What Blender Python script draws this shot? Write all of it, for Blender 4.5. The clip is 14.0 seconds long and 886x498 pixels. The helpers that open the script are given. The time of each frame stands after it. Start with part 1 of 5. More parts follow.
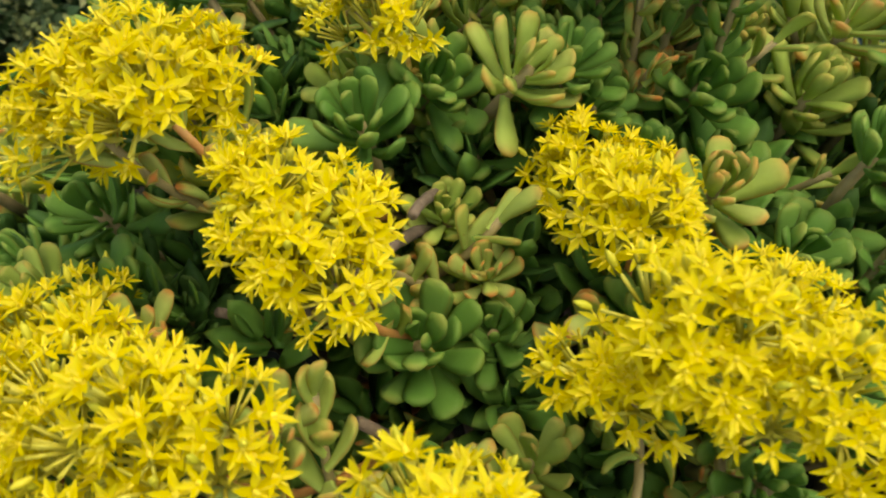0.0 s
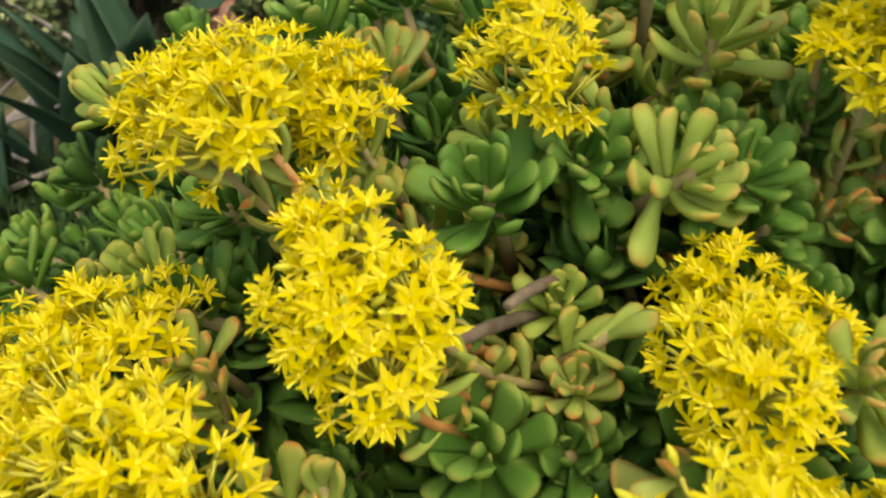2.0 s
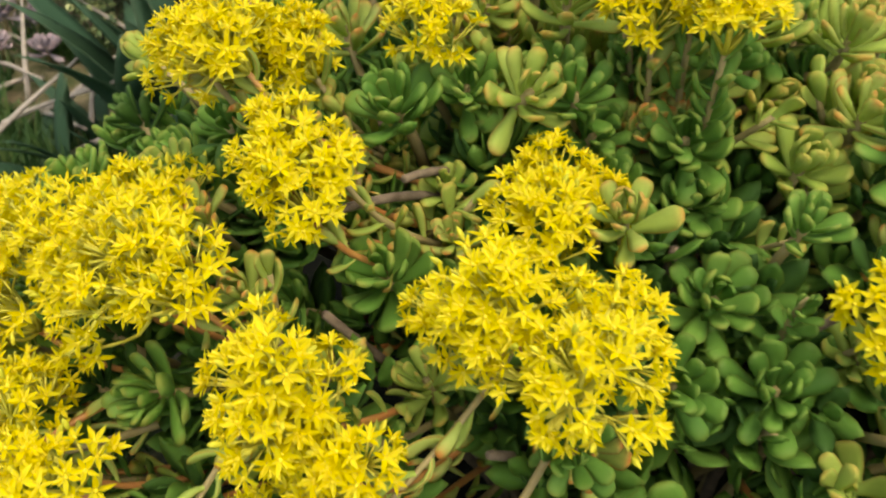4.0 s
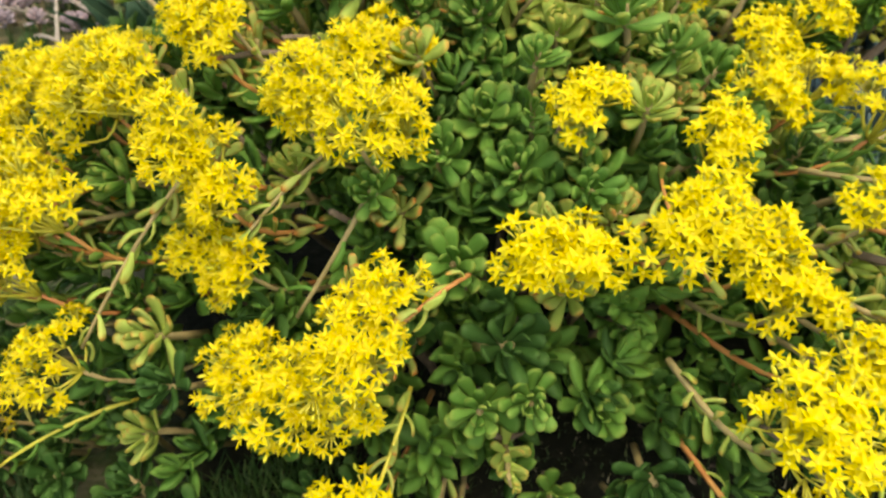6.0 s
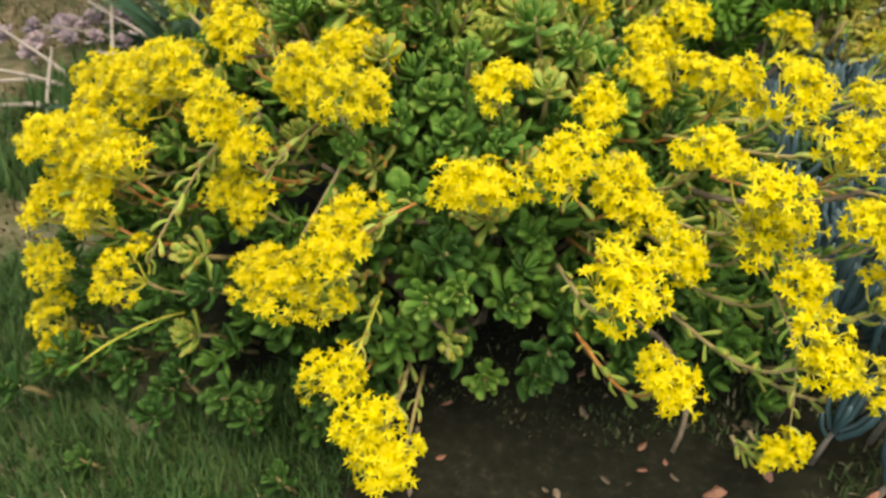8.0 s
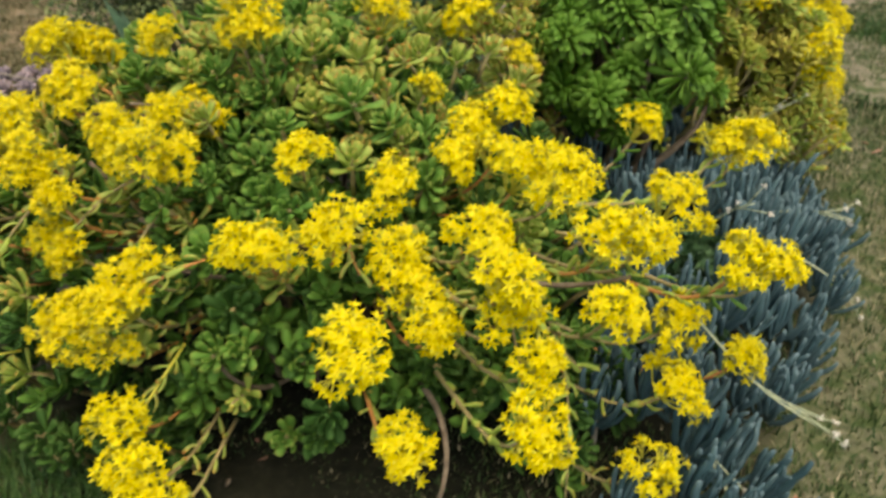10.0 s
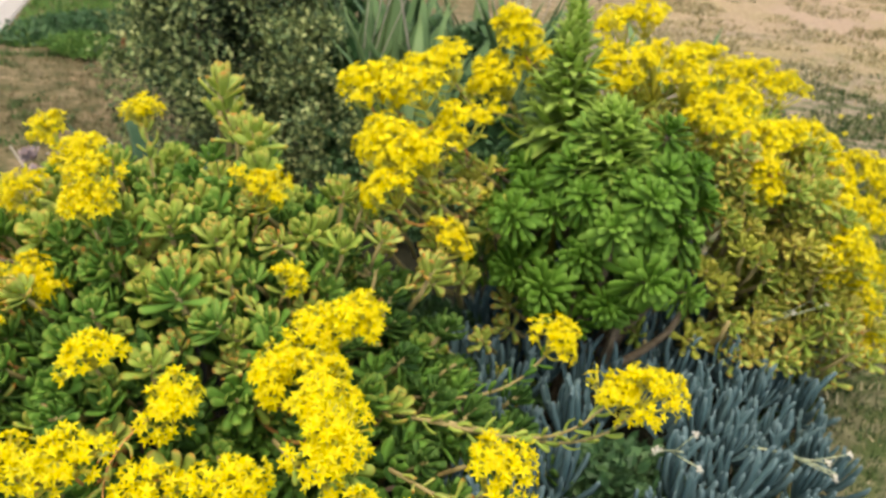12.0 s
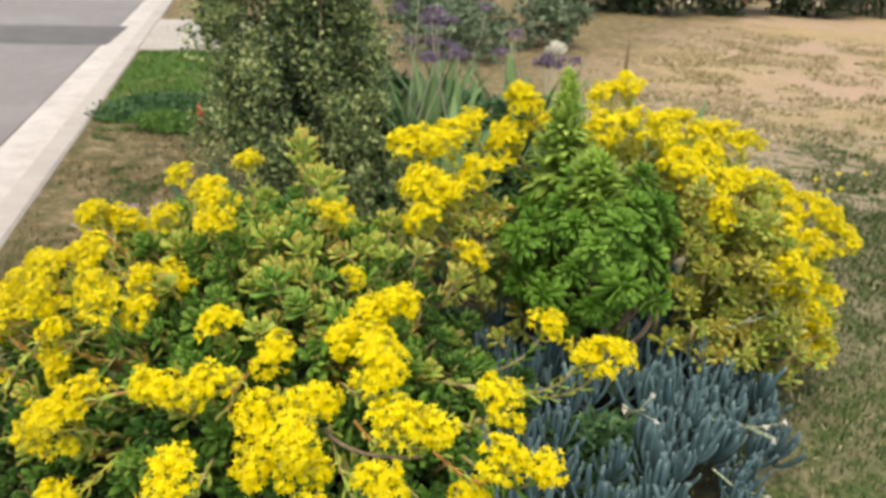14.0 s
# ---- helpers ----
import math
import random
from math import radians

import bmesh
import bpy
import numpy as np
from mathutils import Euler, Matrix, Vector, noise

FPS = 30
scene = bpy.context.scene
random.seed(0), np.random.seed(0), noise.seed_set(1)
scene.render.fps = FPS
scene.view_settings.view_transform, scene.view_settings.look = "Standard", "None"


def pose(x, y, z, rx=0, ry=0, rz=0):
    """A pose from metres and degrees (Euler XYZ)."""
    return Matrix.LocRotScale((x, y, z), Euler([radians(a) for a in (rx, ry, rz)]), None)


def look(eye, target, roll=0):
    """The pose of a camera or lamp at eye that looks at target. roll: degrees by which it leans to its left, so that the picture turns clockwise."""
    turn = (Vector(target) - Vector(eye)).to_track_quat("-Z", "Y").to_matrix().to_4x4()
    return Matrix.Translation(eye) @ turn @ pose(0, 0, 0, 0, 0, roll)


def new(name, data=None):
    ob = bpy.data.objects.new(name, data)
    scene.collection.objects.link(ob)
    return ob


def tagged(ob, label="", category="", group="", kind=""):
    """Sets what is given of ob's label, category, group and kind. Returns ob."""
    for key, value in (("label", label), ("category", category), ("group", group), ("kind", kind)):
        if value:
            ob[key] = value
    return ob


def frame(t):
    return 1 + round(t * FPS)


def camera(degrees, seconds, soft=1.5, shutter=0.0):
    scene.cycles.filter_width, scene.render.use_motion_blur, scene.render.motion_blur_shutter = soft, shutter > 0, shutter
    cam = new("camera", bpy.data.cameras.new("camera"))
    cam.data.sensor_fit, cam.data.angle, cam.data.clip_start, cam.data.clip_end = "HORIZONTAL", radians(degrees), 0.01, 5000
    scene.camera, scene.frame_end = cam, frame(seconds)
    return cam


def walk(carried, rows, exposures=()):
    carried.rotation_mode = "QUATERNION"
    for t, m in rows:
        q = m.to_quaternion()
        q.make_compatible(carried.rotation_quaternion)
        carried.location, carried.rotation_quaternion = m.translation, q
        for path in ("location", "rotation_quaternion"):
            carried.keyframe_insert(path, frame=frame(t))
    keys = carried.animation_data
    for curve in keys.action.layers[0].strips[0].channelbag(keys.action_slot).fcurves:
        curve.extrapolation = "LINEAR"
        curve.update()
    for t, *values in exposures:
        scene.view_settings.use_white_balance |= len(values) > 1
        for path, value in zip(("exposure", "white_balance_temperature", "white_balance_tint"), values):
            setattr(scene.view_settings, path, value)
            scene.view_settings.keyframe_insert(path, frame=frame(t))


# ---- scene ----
cam = camera(54.1, 14.0, soft=1.9, shutter=0.3)
# the lens is focused close by, as at the start
cam.data.dof.use_dof, cam.data.dof.focus_distance, cam.data.dof.aperture_fstop = True, 0.42, 18.0
PATH = [
    (0, (-0.130, 0.181, 0.692), (0.364, 1.739, -0.461), -0.7),
    (0.5, (-0.109, 0.123, 0.710), (0.239, 1.739, -0.415), 0.1),
    (1, (-0.105, 0.096, 0.721), (0.158, 1.724, -0.410), 0.8),
    (1.5, (-0.084, 0.165, 0.704), (0.060, 1.782, -0.464), 3.4),
    (2, (-0.067, 0.230, 0.705), (-0.089, 1.836, -0.487), 3.4),
    (2.2, (-0.058, 0.240, 0.705), (-0.154, 1.840, -0.492), 2.8),
    (4.3, (0.040, 0.019, 0.768), (-0.094, 1.623, -0.419), 2.0),
    (4.5, (0.059, -0.003, 0.772), (-0.093, 1.604, -0.409), 2.2),
    (5, (0.121, -0.065, 0.763), (-0.088, 1.537, -0.417), 1.7),
    (5.5, (0.180, -0.136, 0.761), (-0.048, 1.459, -0.423), 1.1),
    (6, (0.202, -0.224, 0.778), (-0.017, 1.391, -0.382), 0.2),
    (6.5, (0.217, -0.317, 0.808), (0.013, 1.316, -0.328), -1.3),
    (7, (0.249, -0.377, 0.836), (0.020, 1.255, -0.297), -1.2),
    (7.2, (0.276, -0.399, 0.850), (0.014, 1.222, -0.292), -1.0),
    (9.3, (0.457, -0.616, 0.889), (0.145, 1.067, -0.146), -0.6),
    (9.5, (0.514, -0.586, 0.894), (0.180, 1.101, -0.128), 0.2),
    (10, (0.618, -0.486, 0.894), (0.233, 1.210, -0.093), 1.4),
    (10.5, (0.677, -0.326, 0.904), (0.235, 1.370, -0.060), 2.1),
    (11, (0.734, -0.205, 0.933), (0.226, 1.478, -0.020), 2.7),
    (11.5, (0.850, -0.124, 0.985), (0.184, 1.519, 0.058), 3.8),
    (12, (0.917, -0.142, 1.021), (0.162, 1.488, 0.142), 3.9),
    (12.5, (0.939, -0.247, 1.059), (0.167, 1.399, 0.226), 3.4),
    (13, (0.996, -0.349, 1.099), (0.207, 1.317, 0.322), 4.1),
    (13.5, (1.080, -0.445, 1.113), (0.235, 1.217, 0.391), 3.9),
    (14, (1.152, -0.513, 1.110), (0.264, 1.122, 0.376), 2.1),
]
walk(cam, [(t, look(eye, target, roll)) for t, eye, target, roll in PATH],
     [(t, e, 7900, 6) for t, e in ((0.0, 0.84), (1.0, 0.90), (2.0, 0.92), (4.5, 1.00), (5.5, 1.20), (6.0, 1.20), (7.0, 1.14), (9.5, 1.08), (10.2, 0.90), (11.0, 1.06), (12.0, 1.15), (14.0, 1.13))])

# ---- light ----
world = bpy.data.worlds.new("sky")
scene.world = world
world.use_nodes = True
wn = world.node_tree.nodes
sky = wn.new("ShaderNodeTexSky")
sky.sky_type = 'NISHITA'
sky.sun_disc = False
sky.sun_elevation = radians(69)
sky.sun_rotation = radians(155)
sky.air_density, sky.dust_density, sky.ozone_density = 1.0, 4.0, 0.6
wn["Background"].inputs["Strength"].default_value = 0.15
world.node_tree.links.new(sky.outputs[0], wn["Background"].inputs["Color"])
sun_data = bpy.data.lights.new("sun", 'SUN')
sun_data.energy, sun_data.angle, sun_data.color = 0.9, radians(60), (1.0, 0.94, 0.84)
sun = new("sun", sun_data)
sun.matrix_world = look((0.9, -1.9, 5.6), (0, 0, 0))


# ---- materials ----
def shader(name):
    m = bpy.data.materials.new(name)
    m.use_nodes = True
    nt = m.node_tree
    return m, nt, nt.nodes["Principled BSDF"], nt.nodes["Material Output"]


def node(nt, kind, **values):
    n = nt.nodes.new(kind)
    for key, v in values.items():
        n.inputs[key].default_value = v
    return n


def ramp(nt, source, stops):
    n = nt.nodes.new("ShaderNodeValToRGB")
    els = n.color_ramp.elements
    while len(els) < len(stops):
        els.new(0.5)
    for el, (p, c) in zip(els, stops):
        el.position, el.color = p, (*c, 1)
    nt.links.new(source, n.inputs[0])
    return n.outputs[0]


def mix(nt, factor, a, b):
    n = nt.nodes.new("ShaderNodeMix")
    n.data_type = 'RGBA'
    for sock, v in ((n.inputs[0], factor), (n.inputs[6], a), (n.inputs[7], b)):
        if isinstance(v, bpy.types.NodeSocket):
            nt.links.new(v, sock)
        elif isinstance(v, float):
            sock.default_value = v
        else:
            sock.default_value = (*v, 1)
    return n.outputs[2]


def maths(nt, op, a, b=0.0):
    n = nt.nodes.new("ShaderNodeMath")
    n.operation = op
    for sock, v in ((n.inputs[0], a), (n.inputs[1], b)):
        if isinstance(v, bpy.types.NodeSocket):
            nt.links.new(v, sock)
        else:
            sock.default_value = v
    return n.outputs[0]


def noise_tex(nt, scale, detail=4.0, rough=0.6, coords="Object"):
    tc = nt.nodes.new("ShaderNodeTexCoord")
    n = node(nt, "ShaderNodeTexNoise", Scale=scale, Detail=detail, Roughness=rough)
    nt.links.new(tc.outputs[coords], n.inputs["Vector"])
    return n.outputs["Fac"]


def bump(nt, bsdf, height, strength, distance):
    n = node(nt, "ShaderNodeBump", Strength=strength, Distance=distance)
    nt.links.new(height, n.inputs["Height"])
    nt.links.new(n.outputs[0], bsdf.inputs["Normal"])


def thin(nt, bsdf, out, colour, amount):
    """Light passes through a thin leaf or petal."""
    tr = nt.nodes.new("ShaderNodeBsdfTranslucent")
    nt.links.new(colour, tr.inputs["Color"])
    mx = node(nt, "ShaderNodeMixShader", Fac=amount)
    nt.links.new(bsdf.outputs[0], mx.inputs[1])
    nt.links.new(tr.outputs[0], mx.inputs[2])
    nt.links.new(mx.outputs[0], out.inputs["Surface"])


def leaf_material(name, dark, mid, light, edge, edge_amount, rough=0.55, through_light=0.36, grain=220.0):
    """Fleshy leaf: hue varies from plant piece to piece and leaf to leaf; the rim is tinted."""
    m, nt, b, out = shader(name)
    oi = nt.nodes.new("ShaderNodeObjectInfo")
    geo = nt.nodes.new("ShaderNodeNewGeometry")
    r = maths(nt, 'ADD', maths(nt, 'MULTIPLY', oi.outputs["Random"], 0.6), maths(nt, 'MULTIPLY', geo.outputs["Random Per Island"], 0.4))
    c = ramp(nt, r, [(0.08, dark), (0.5, mid), (0.95, light)])
    mott = noise_tex(nt, grain, 3.0)
    c = mix(nt, maths(nt, 'MULTIPLY', mott, 0.3), c, tuple(v * 0.6 for v in mid))
    uv = nt.nodes.new("ShaderNodeUVMap")
    sep = nt.nodes.new("ShaderNodeSeparateXYZ")
    nt.links.new(uv.outputs[0], sep.inputs[0])
    rim = maths(nt, 'POWER', sep.outputs[0], 9.0)
    tip = maths(nt, 'POWER', sep.outputs[1], 10.0)
    e = maths(nt, 'MAXIMUM', rim, tip)
    e = maths(nt, 'MULTIPLY', maths(nt, 'MULTIPLY', e, maths(nt, 'ADD', maths(nt, 'MULTIPLY', oi.outputs["Random"], 0.9), 0.25)), edge_amount)
    c = mix(nt, e, c, edge)
    # paler towards the base of the leaf
    basal = maths(nt, 'MULTIPLY', maths(nt, 'POWER', maths(nt, 'SUBTRACT', 1.0, sep.outputs[1]), 3.0), 0.35)
    c = mix(nt, basal, c, tuple(min(1, v * 1.5 + 0.02) for v in mid))
    nt.links.new(c, b.inputs["Base Color"])
    b.inputs["Roughness"].default_value = rough
    b.inputs["Specular IOR Level"].default_value = 0.20
    bump(nt, b, mott, 0.25, 0.002)
    thin(nt, b, out, c, through_light)
    return m


def island_material(name, stops, rough=0.5, through_light=0.25, spec=0.3):
    """Small leaves, blades and petals, each with its own shade."""
    m, nt, b, out = shader(name)
    geo = nt.nodes.new("ShaderNodeNewGeometry")
    c = ramp(nt, geo.outputs["Random Per Island"], stops)
    big = noise_tex(nt, 9.0, 2.0)
    c = mix(nt, maths(nt, 'MULTIPLY', big, 0.4), c, tuple(v * 0.6 for v in stops[0][1]))
    nt.links.new(c, b.inputs["Base Color"])
    b.inputs["Roughness"].default_value = rough
    b.inputs["Specular IOR Level"].default_value = spec
    if through_light:
        thin(nt, b, out, c, through_light)
    return m


def rough_material(name, stops, scale, rough=0.85, bump_scale=None, strength=0.5, distance=0.004, second=None):
    m, nt, b, out = shader(name)
    n1 = noise_tex(nt, scale, 6.0, 0.65)
    c = ramp(nt, n1, stops)
    if second:
        n2 = noise_tex(nt, second[0], 4.0, 0.7)
        c = mix(nt, ramp(nt, n2, [(0.45, (0, 0, 0)), (0.62, (second[2],) * 3)]), c, second[1])
    nt.links.new(c, b.inputs["Base Color"])
    b.inputs["Roughness"].default_value = rough
    bump(nt, b, noise_tex(nt, bump_scale or scale * 6, 5.0, 0.7), strength, distance)
    return m


ORANGE = (0.50, 0.17, 0.035)
leaf_green = leaf_material("sedum_leaf_green", (0.074, 0.205, 0.036), (0.140, 0.318, 0.054), (0.235, 0.440, 0.098), ORANGE, 0.25)
leaf_lime = leaf_material("sedum_leaf_lime", (0.31, 0.46, 0.085), (0.42, 0.56, 0.125), (0.54, 0.64, 0.20), ORANGE, 0.95)
leaf_yellowing = leaf_material("sedum_leaf_yellowing", (0.40, 0.47, 0.080), (0.52, 0.55, 0.110), (0.64, 0.61, 0.18), ORANGE, 0.5)
# darker copy of the green leaf, standing in for shade low in the plant
leaf_shaded = leaf_material("sedum_leaf_shaded", (0.035, 0.104, 0.022), (0.058, 0.152, 0.031), (0.098, 0.210, 0.045), ORANGE, 0.05)
aeonium_leaf = leaf_material("aeonium_leaf", (0.070, 0.190, 0.020), (0.115, 0.265, 0.032), (0.19, 0.37, 0.065), (0.34, 0.47, 0.10), 0.25, rough=0.5, through_light=0.34)
aeonium_bud = leaf_material("aeonium_bud", (0.20, 0.37, 0.05), (0.29, 0.47, 0.08), (0.42, 0.57, 0.14), (0.5, 0.56, 0.16), 0.4)
chalk_leaf = leaf_material("chalk_leaf", (0.024, 0.064, 0.078), (0.042, 0.098, 0.116), (0.080, 0.152, 0.172), (0.24, 0.31, 0.35), 0.3, rough=0.65, through_light=0.03, grain=400.0)
ghost_leaf = leaf_material("ghost_leaf", (0.17, 0.16, 0.20), (0.25, 0.22, 0.26), (0.36, 0.31, 0.33), (0.55, 0.36, 0.36), 0.6, rough=0.7, through_light=0.03)
iris_leaf = leaf_material("iris_leaf", (0.070, 0.140, 0.060), (0.105, 0.195, 0.082), (0.165, 0.265, 0.115), (0.28, 0.36, 0.17), 0.2, rough=0.5, through_light=0.2)
broad_leaf = leaf_material("broad_leaf", (0.030, 0.082, 0.048), (0.046, 0.112, 0.062), (0.070, 0.145, 0.082), (0.25, 0.33, 0.22), 0.3, rough=0.55)

petal, nt, b, out = shader("yellow_petal")
geo = nt.nodes.new("ShaderNodeNewGeometry")
c = ramp(nt, geo.outputs["Random Per Island"], [(0.0, (0.74, 0.615, 0.004)), (0.5, (0.78, 0.680, 0.008)), (1.0, (0.79, 0.72, 0.028))])
uv = nt.nodes.new("ShaderNodeUVMap")
sep = nt.nodes.new("ShaderNodeSeparateXYZ")
nt.links.new(uv.outputs[0], sep.inputs[0])
c = mix(nt, maths(nt, 'MULTIPLY', maths(nt, 'POWER', sep.outputs[1], 6.0), 0.35), c, (0.60, 0.66, 0.06))
nt.links.new(c, b.inputs["Base Color"])
b.inputs["Roughness"].default_value = 0.5
b.inputs["Specular IOR Level"].default_value = 0.25
thin(nt, b, out, c, 0.48)
flower_heart = island_material("flower_heart", [(0, (0.74, 0.60, 0.02)), (1, (0.80, 0.70, 0.06))], 0.6, 0.1)
bud_green = island_material("flower_bud", [(0, (0.50, 0.52, 0.04)), (1, (0.68, 0.62, 0.05))], 0.5, 0.1)
stalk_green = rough_material("flower_stalk", [(0.3, (0.46, 0.47, 0.05)), (0.7, (0.60, 0.54, 0.07))], 60.0, 0.5, strength=0.15)
stem_orange = rough_material("stem_orange", [(0.3, (0.42, 0.15, 0.045)), (0.7, (0.50, 0.27, 0.08))], 50.0, 0.5, strength=0.2)
stem_tan = rough_material("stem_tan", [(0.3, (0.24, 0.20, 0.08)), (0.7, (0.36, 0.29, 0.13))], 60.0, 0.6, strength=0.3)
bark = rough_material("bark", [(0.3, (0.10, 0.075, 0.05)), (0.7, (0.23, 0.18, 0.125))], 70.0, 0.85)
twig_grey = rough_material("twig_grey", [(0.3, (0.26, 0.23, 0.20)), (0.7, (0.42, 0.38, 0.33))], 80.0, 0.9)
concrete = rough_material("kerb_concrete", [(0.25, (0.275, 0.26, 0.25)), (0.75, (0.365, 0.35, 0.34))], 3.0, 0.85, 90.0, 0.3, 0.003, (14.0, (0.28, 0.26, 0.245), 0.5))
gutter_concrete = rough_material("gutter_concrete", [(0.25, (0.33, 0.32, 0.32)), (0.75, (0.45, 0.435, 0.435))], 2.5, 0.85, 80.0, 0.3, 0.003, (9.0, (0.30, 0.28, 0.27), 0.6))
asphalt = rough_material("asphalt", [(0.3, (0.135, 0.133, 0.140)), (0.7, (0.20, 0.196, 0.205))], 1.2, 0.9, 160.0, 0.5, 0.003, (7.0, (0.14, 0.135, 0.135), 0.5))
asphalt_band = rough_material("asphalt_dark", [(0.3, (0.075, 0.075, 0.080)), (0.7, (0.105, 0.105, 0.110))], 3.0, 0.9, 160.0, 0.5, 0.003)
dead_leaf = rough_material("dead_leaf", [(0.3, (0.20, 0.085, 0.05)), (0.7, (0.36, 0.19, 0.13))], 60.0, 0.8, strength=0.3)
rust_red = rough_material("rust_red", [(0.3, (0.30, 0.05, 0.03)), (0.7, (0.45, 0.10, 0.05))], 40.0, 0.8, strength=0.3)
white_fluff = island_material("white_fluff", [(0, (0.62, 0.60, 0.52)), (1, (0.8, 0.78, 0.72))], 0.9, 0.1)
pale_stalk = rough_material("pale_stalk", [(0.3, (0.30, 0.36, 0.22)), (0.7, (0.42, 0.46, 0.32))], 60.0, 0.6, strength=0.2)
purple_petal = island_material("purple_petal", [(0, (0.13, 0.095, 0.17)), (1, (0.25, 0.20, 0.31))], 0.7, 0.2)
white_petal = island_material("white_petal", [(0, (0.72, 0.72, 0.62)), (1, (0.85, 0.85, 0.80))], 0.6, 0.2)
red_petal = island_material("red_petal", [(0, (0.45, 0.04, 0.04)), (1, (0.60, 0.10, 0.08))], 0.6, 0.2)
shrub_leaf = island_material("shrub_leaf", [(0.0, (0.042, 0.082, 0.040)), (0.30, (0.105, 0.165, 0.068)), (0.56, (0.22, 0.29, 0.115)), (0.82, (0.36, 0.42, 0.17)), (1.0, (0.58, 0.62, 0.30))], 0.5, 0.2, 0.25)
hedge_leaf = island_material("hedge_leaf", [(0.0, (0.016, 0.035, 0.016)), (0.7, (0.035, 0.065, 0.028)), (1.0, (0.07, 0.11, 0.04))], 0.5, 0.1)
grey_leaf = island_material("grey_green_leaf", [(0.0, (0.05, 0.085, 0.05)), (0.6, (0.10, 0.15, 0.085)), (1.0, (0.20, 0.25, 0.16))], 0.6, 0.1)
cover_leaf = island_material("ground_cover_leaf", [(0.0, (0.030, 0.085, 0.035)), (0.6, (0.055, 0.13, 0.050)), (1.0, (0.09, 0.18, 0.07))], 0.5, 0.15)
bright_grass = island_material("bright_grass", [(0.0, (0.06, 0.14, 0.03)), (0.6, (0.10, 0.22, 0.045)), (1.0, (0.18, 0.28, 0.07))], 0.6, 0.25)
straw_blade = island_material("straw_blade", [(0.0, (0.15, 0.16, 0.07)), (0.4, (0.32, 0.26, 0.14)), (1.0, (0.58, 0.49, 0.34))], 0.8, 0.2)
verge_blade = island_material("verge_blade", [(0.0, (0.055, 0.075, 0.026)), (0.5, (0.13, 0.105, 0.055)), (1.0, (0.28, 0.22, 0.13))], 0.8, 0.2)
lawn_blade = island_material("lawn_blade", [(0.0, (0.020, 0.052, 0.013)), (0.50, (0.052, 0.100, 0.028)), (0.78, (0.11, 0.145, 0.052)), (0.92, (0.26, 0.23, 0.13)), (1.0, (0.55, 0.48, 0.33))], 0.7, 0.2)
shade_blade = island_material("shade_blade", [(0.0, (0.025, 0.075, 0.018)), (0.7, (0.05, 0.12, 0.028)), (1.0, (0.11, 0.17, 0.05))], 0.6, 0.2)

# lawn: patchy green by the bed, straw-dry further out, dark litter and soil in the bed deepened with plant-gap shade
lawn, nt, b, out = shader("lawn")
tc = nt.nodes.new("ShaderNodeTexCoord")
sep = nt.nodes.new("ShaderNodeSeparateXYZ")
nt.links.new(tc.outputs["Object"], sep.inputs[0])
fine = noise_tex(nt, 45.0, 8.0, 0.75)
patch = noise_tex(nt, 2.3, 5.0, 0.65)
mid = noise_tex(nt, 11.0, 6.0, 0.7)
broad = noise_tex(nt, 0.45, 3.0, 0.5)
green = ramp(nt, fine, [(0.30, (0.026, 0.042, 0.014)), (0.48, (0.048, 0.074, 0.026)), (0.62, (0.09, 0.105, 0.045)), (0.76, (0.22, 0.20, 0.13))])
straw = ramp(nt, fine, [(0.34, (0.14, 0.105, 0.060)), (0.50, (0.29, 0.222, 0.132)), (0.66, (0.47, 0.375, 0.245))])
far = maths(nt, 'ADD', maths(nt, 'MULTIPLY', maths(nt, 'SUBTRACT', sep.outputs[1], 3.9), 0.55), maths(nt, 'MULTIPLY', maths(nt, 'SUBTRACT', patch, 0.5), 3.2))
dry = ramp(nt, far, [(0.0, (0, 0, 0)), (1.0, (1, 1, 1))])
verge = maths(nt, 'MULTIPLY', maths(nt, 'SUBTRACT', maths(nt, 'MULTIPLY', sep.outputs[0], -1.0), 0.35), 0.9)
verge_n = ramp(nt, maths(nt, 'ADD', verge, maths(nt, 'MULTIPLY', maths(nt, 'SUBTRACT', patch, 0.5), 2.0)), [(0.0, (0, 0, 0)), (1.0, (0.92, 0.92, 0.92))])
bare = maths(nt, 'MULTIPLY', ramp(nt, maths(nt, 'MULTIPLY', maths(nt, 'SUBTRACT', sep.outputs[1], 1.6), 0.5), [(0.0, (0.3, 0.3, 0.3)), (1.0, (0.9, 0.9, 0.9))]), ramp(nt, mid, [(0.43, (0, 0, 0)), (0.54, (1, 1, 1))]))
green = mix(nt, bare, green, ramp(nt, fine, [(0.3, (0.17, 0.13, 0.10)), (0.7, (0.37, 0.30, 0.245))]))
straw = mix(nt, ramp(nt, mid, [(0.40, (0.55, 0.55, 0.55)), (0.56, (0, 0, 0))]), straw, ramp(nt, fine, [(0.3, (0.19, 0.16, 0.09)), (0.7, (0.37, 0.30, 0.19))]))
straw = mix(nt, ramp(nt, broad, [(0.44, (0, 0, 0)), (0.54, (0.75, 0.75, 0.75))]), straw, ramp(nt, fine, [(0.3, (0.22, 0.155, 0.12)), (0.7, (0.39, 0.30, 0.245))]))
straw = mix(nt, ramp(nt, patch, [(0.50, (0, 0, 0)), (0.62, (0.5, 0.5, 0.5))]), straw, ramp(nt, fine, [(0.3, (0.15, 0.125, 0.065)), (0.7, (0.29, 0.25, 0.135))]))
c = mix(nt, dry, green, straw)
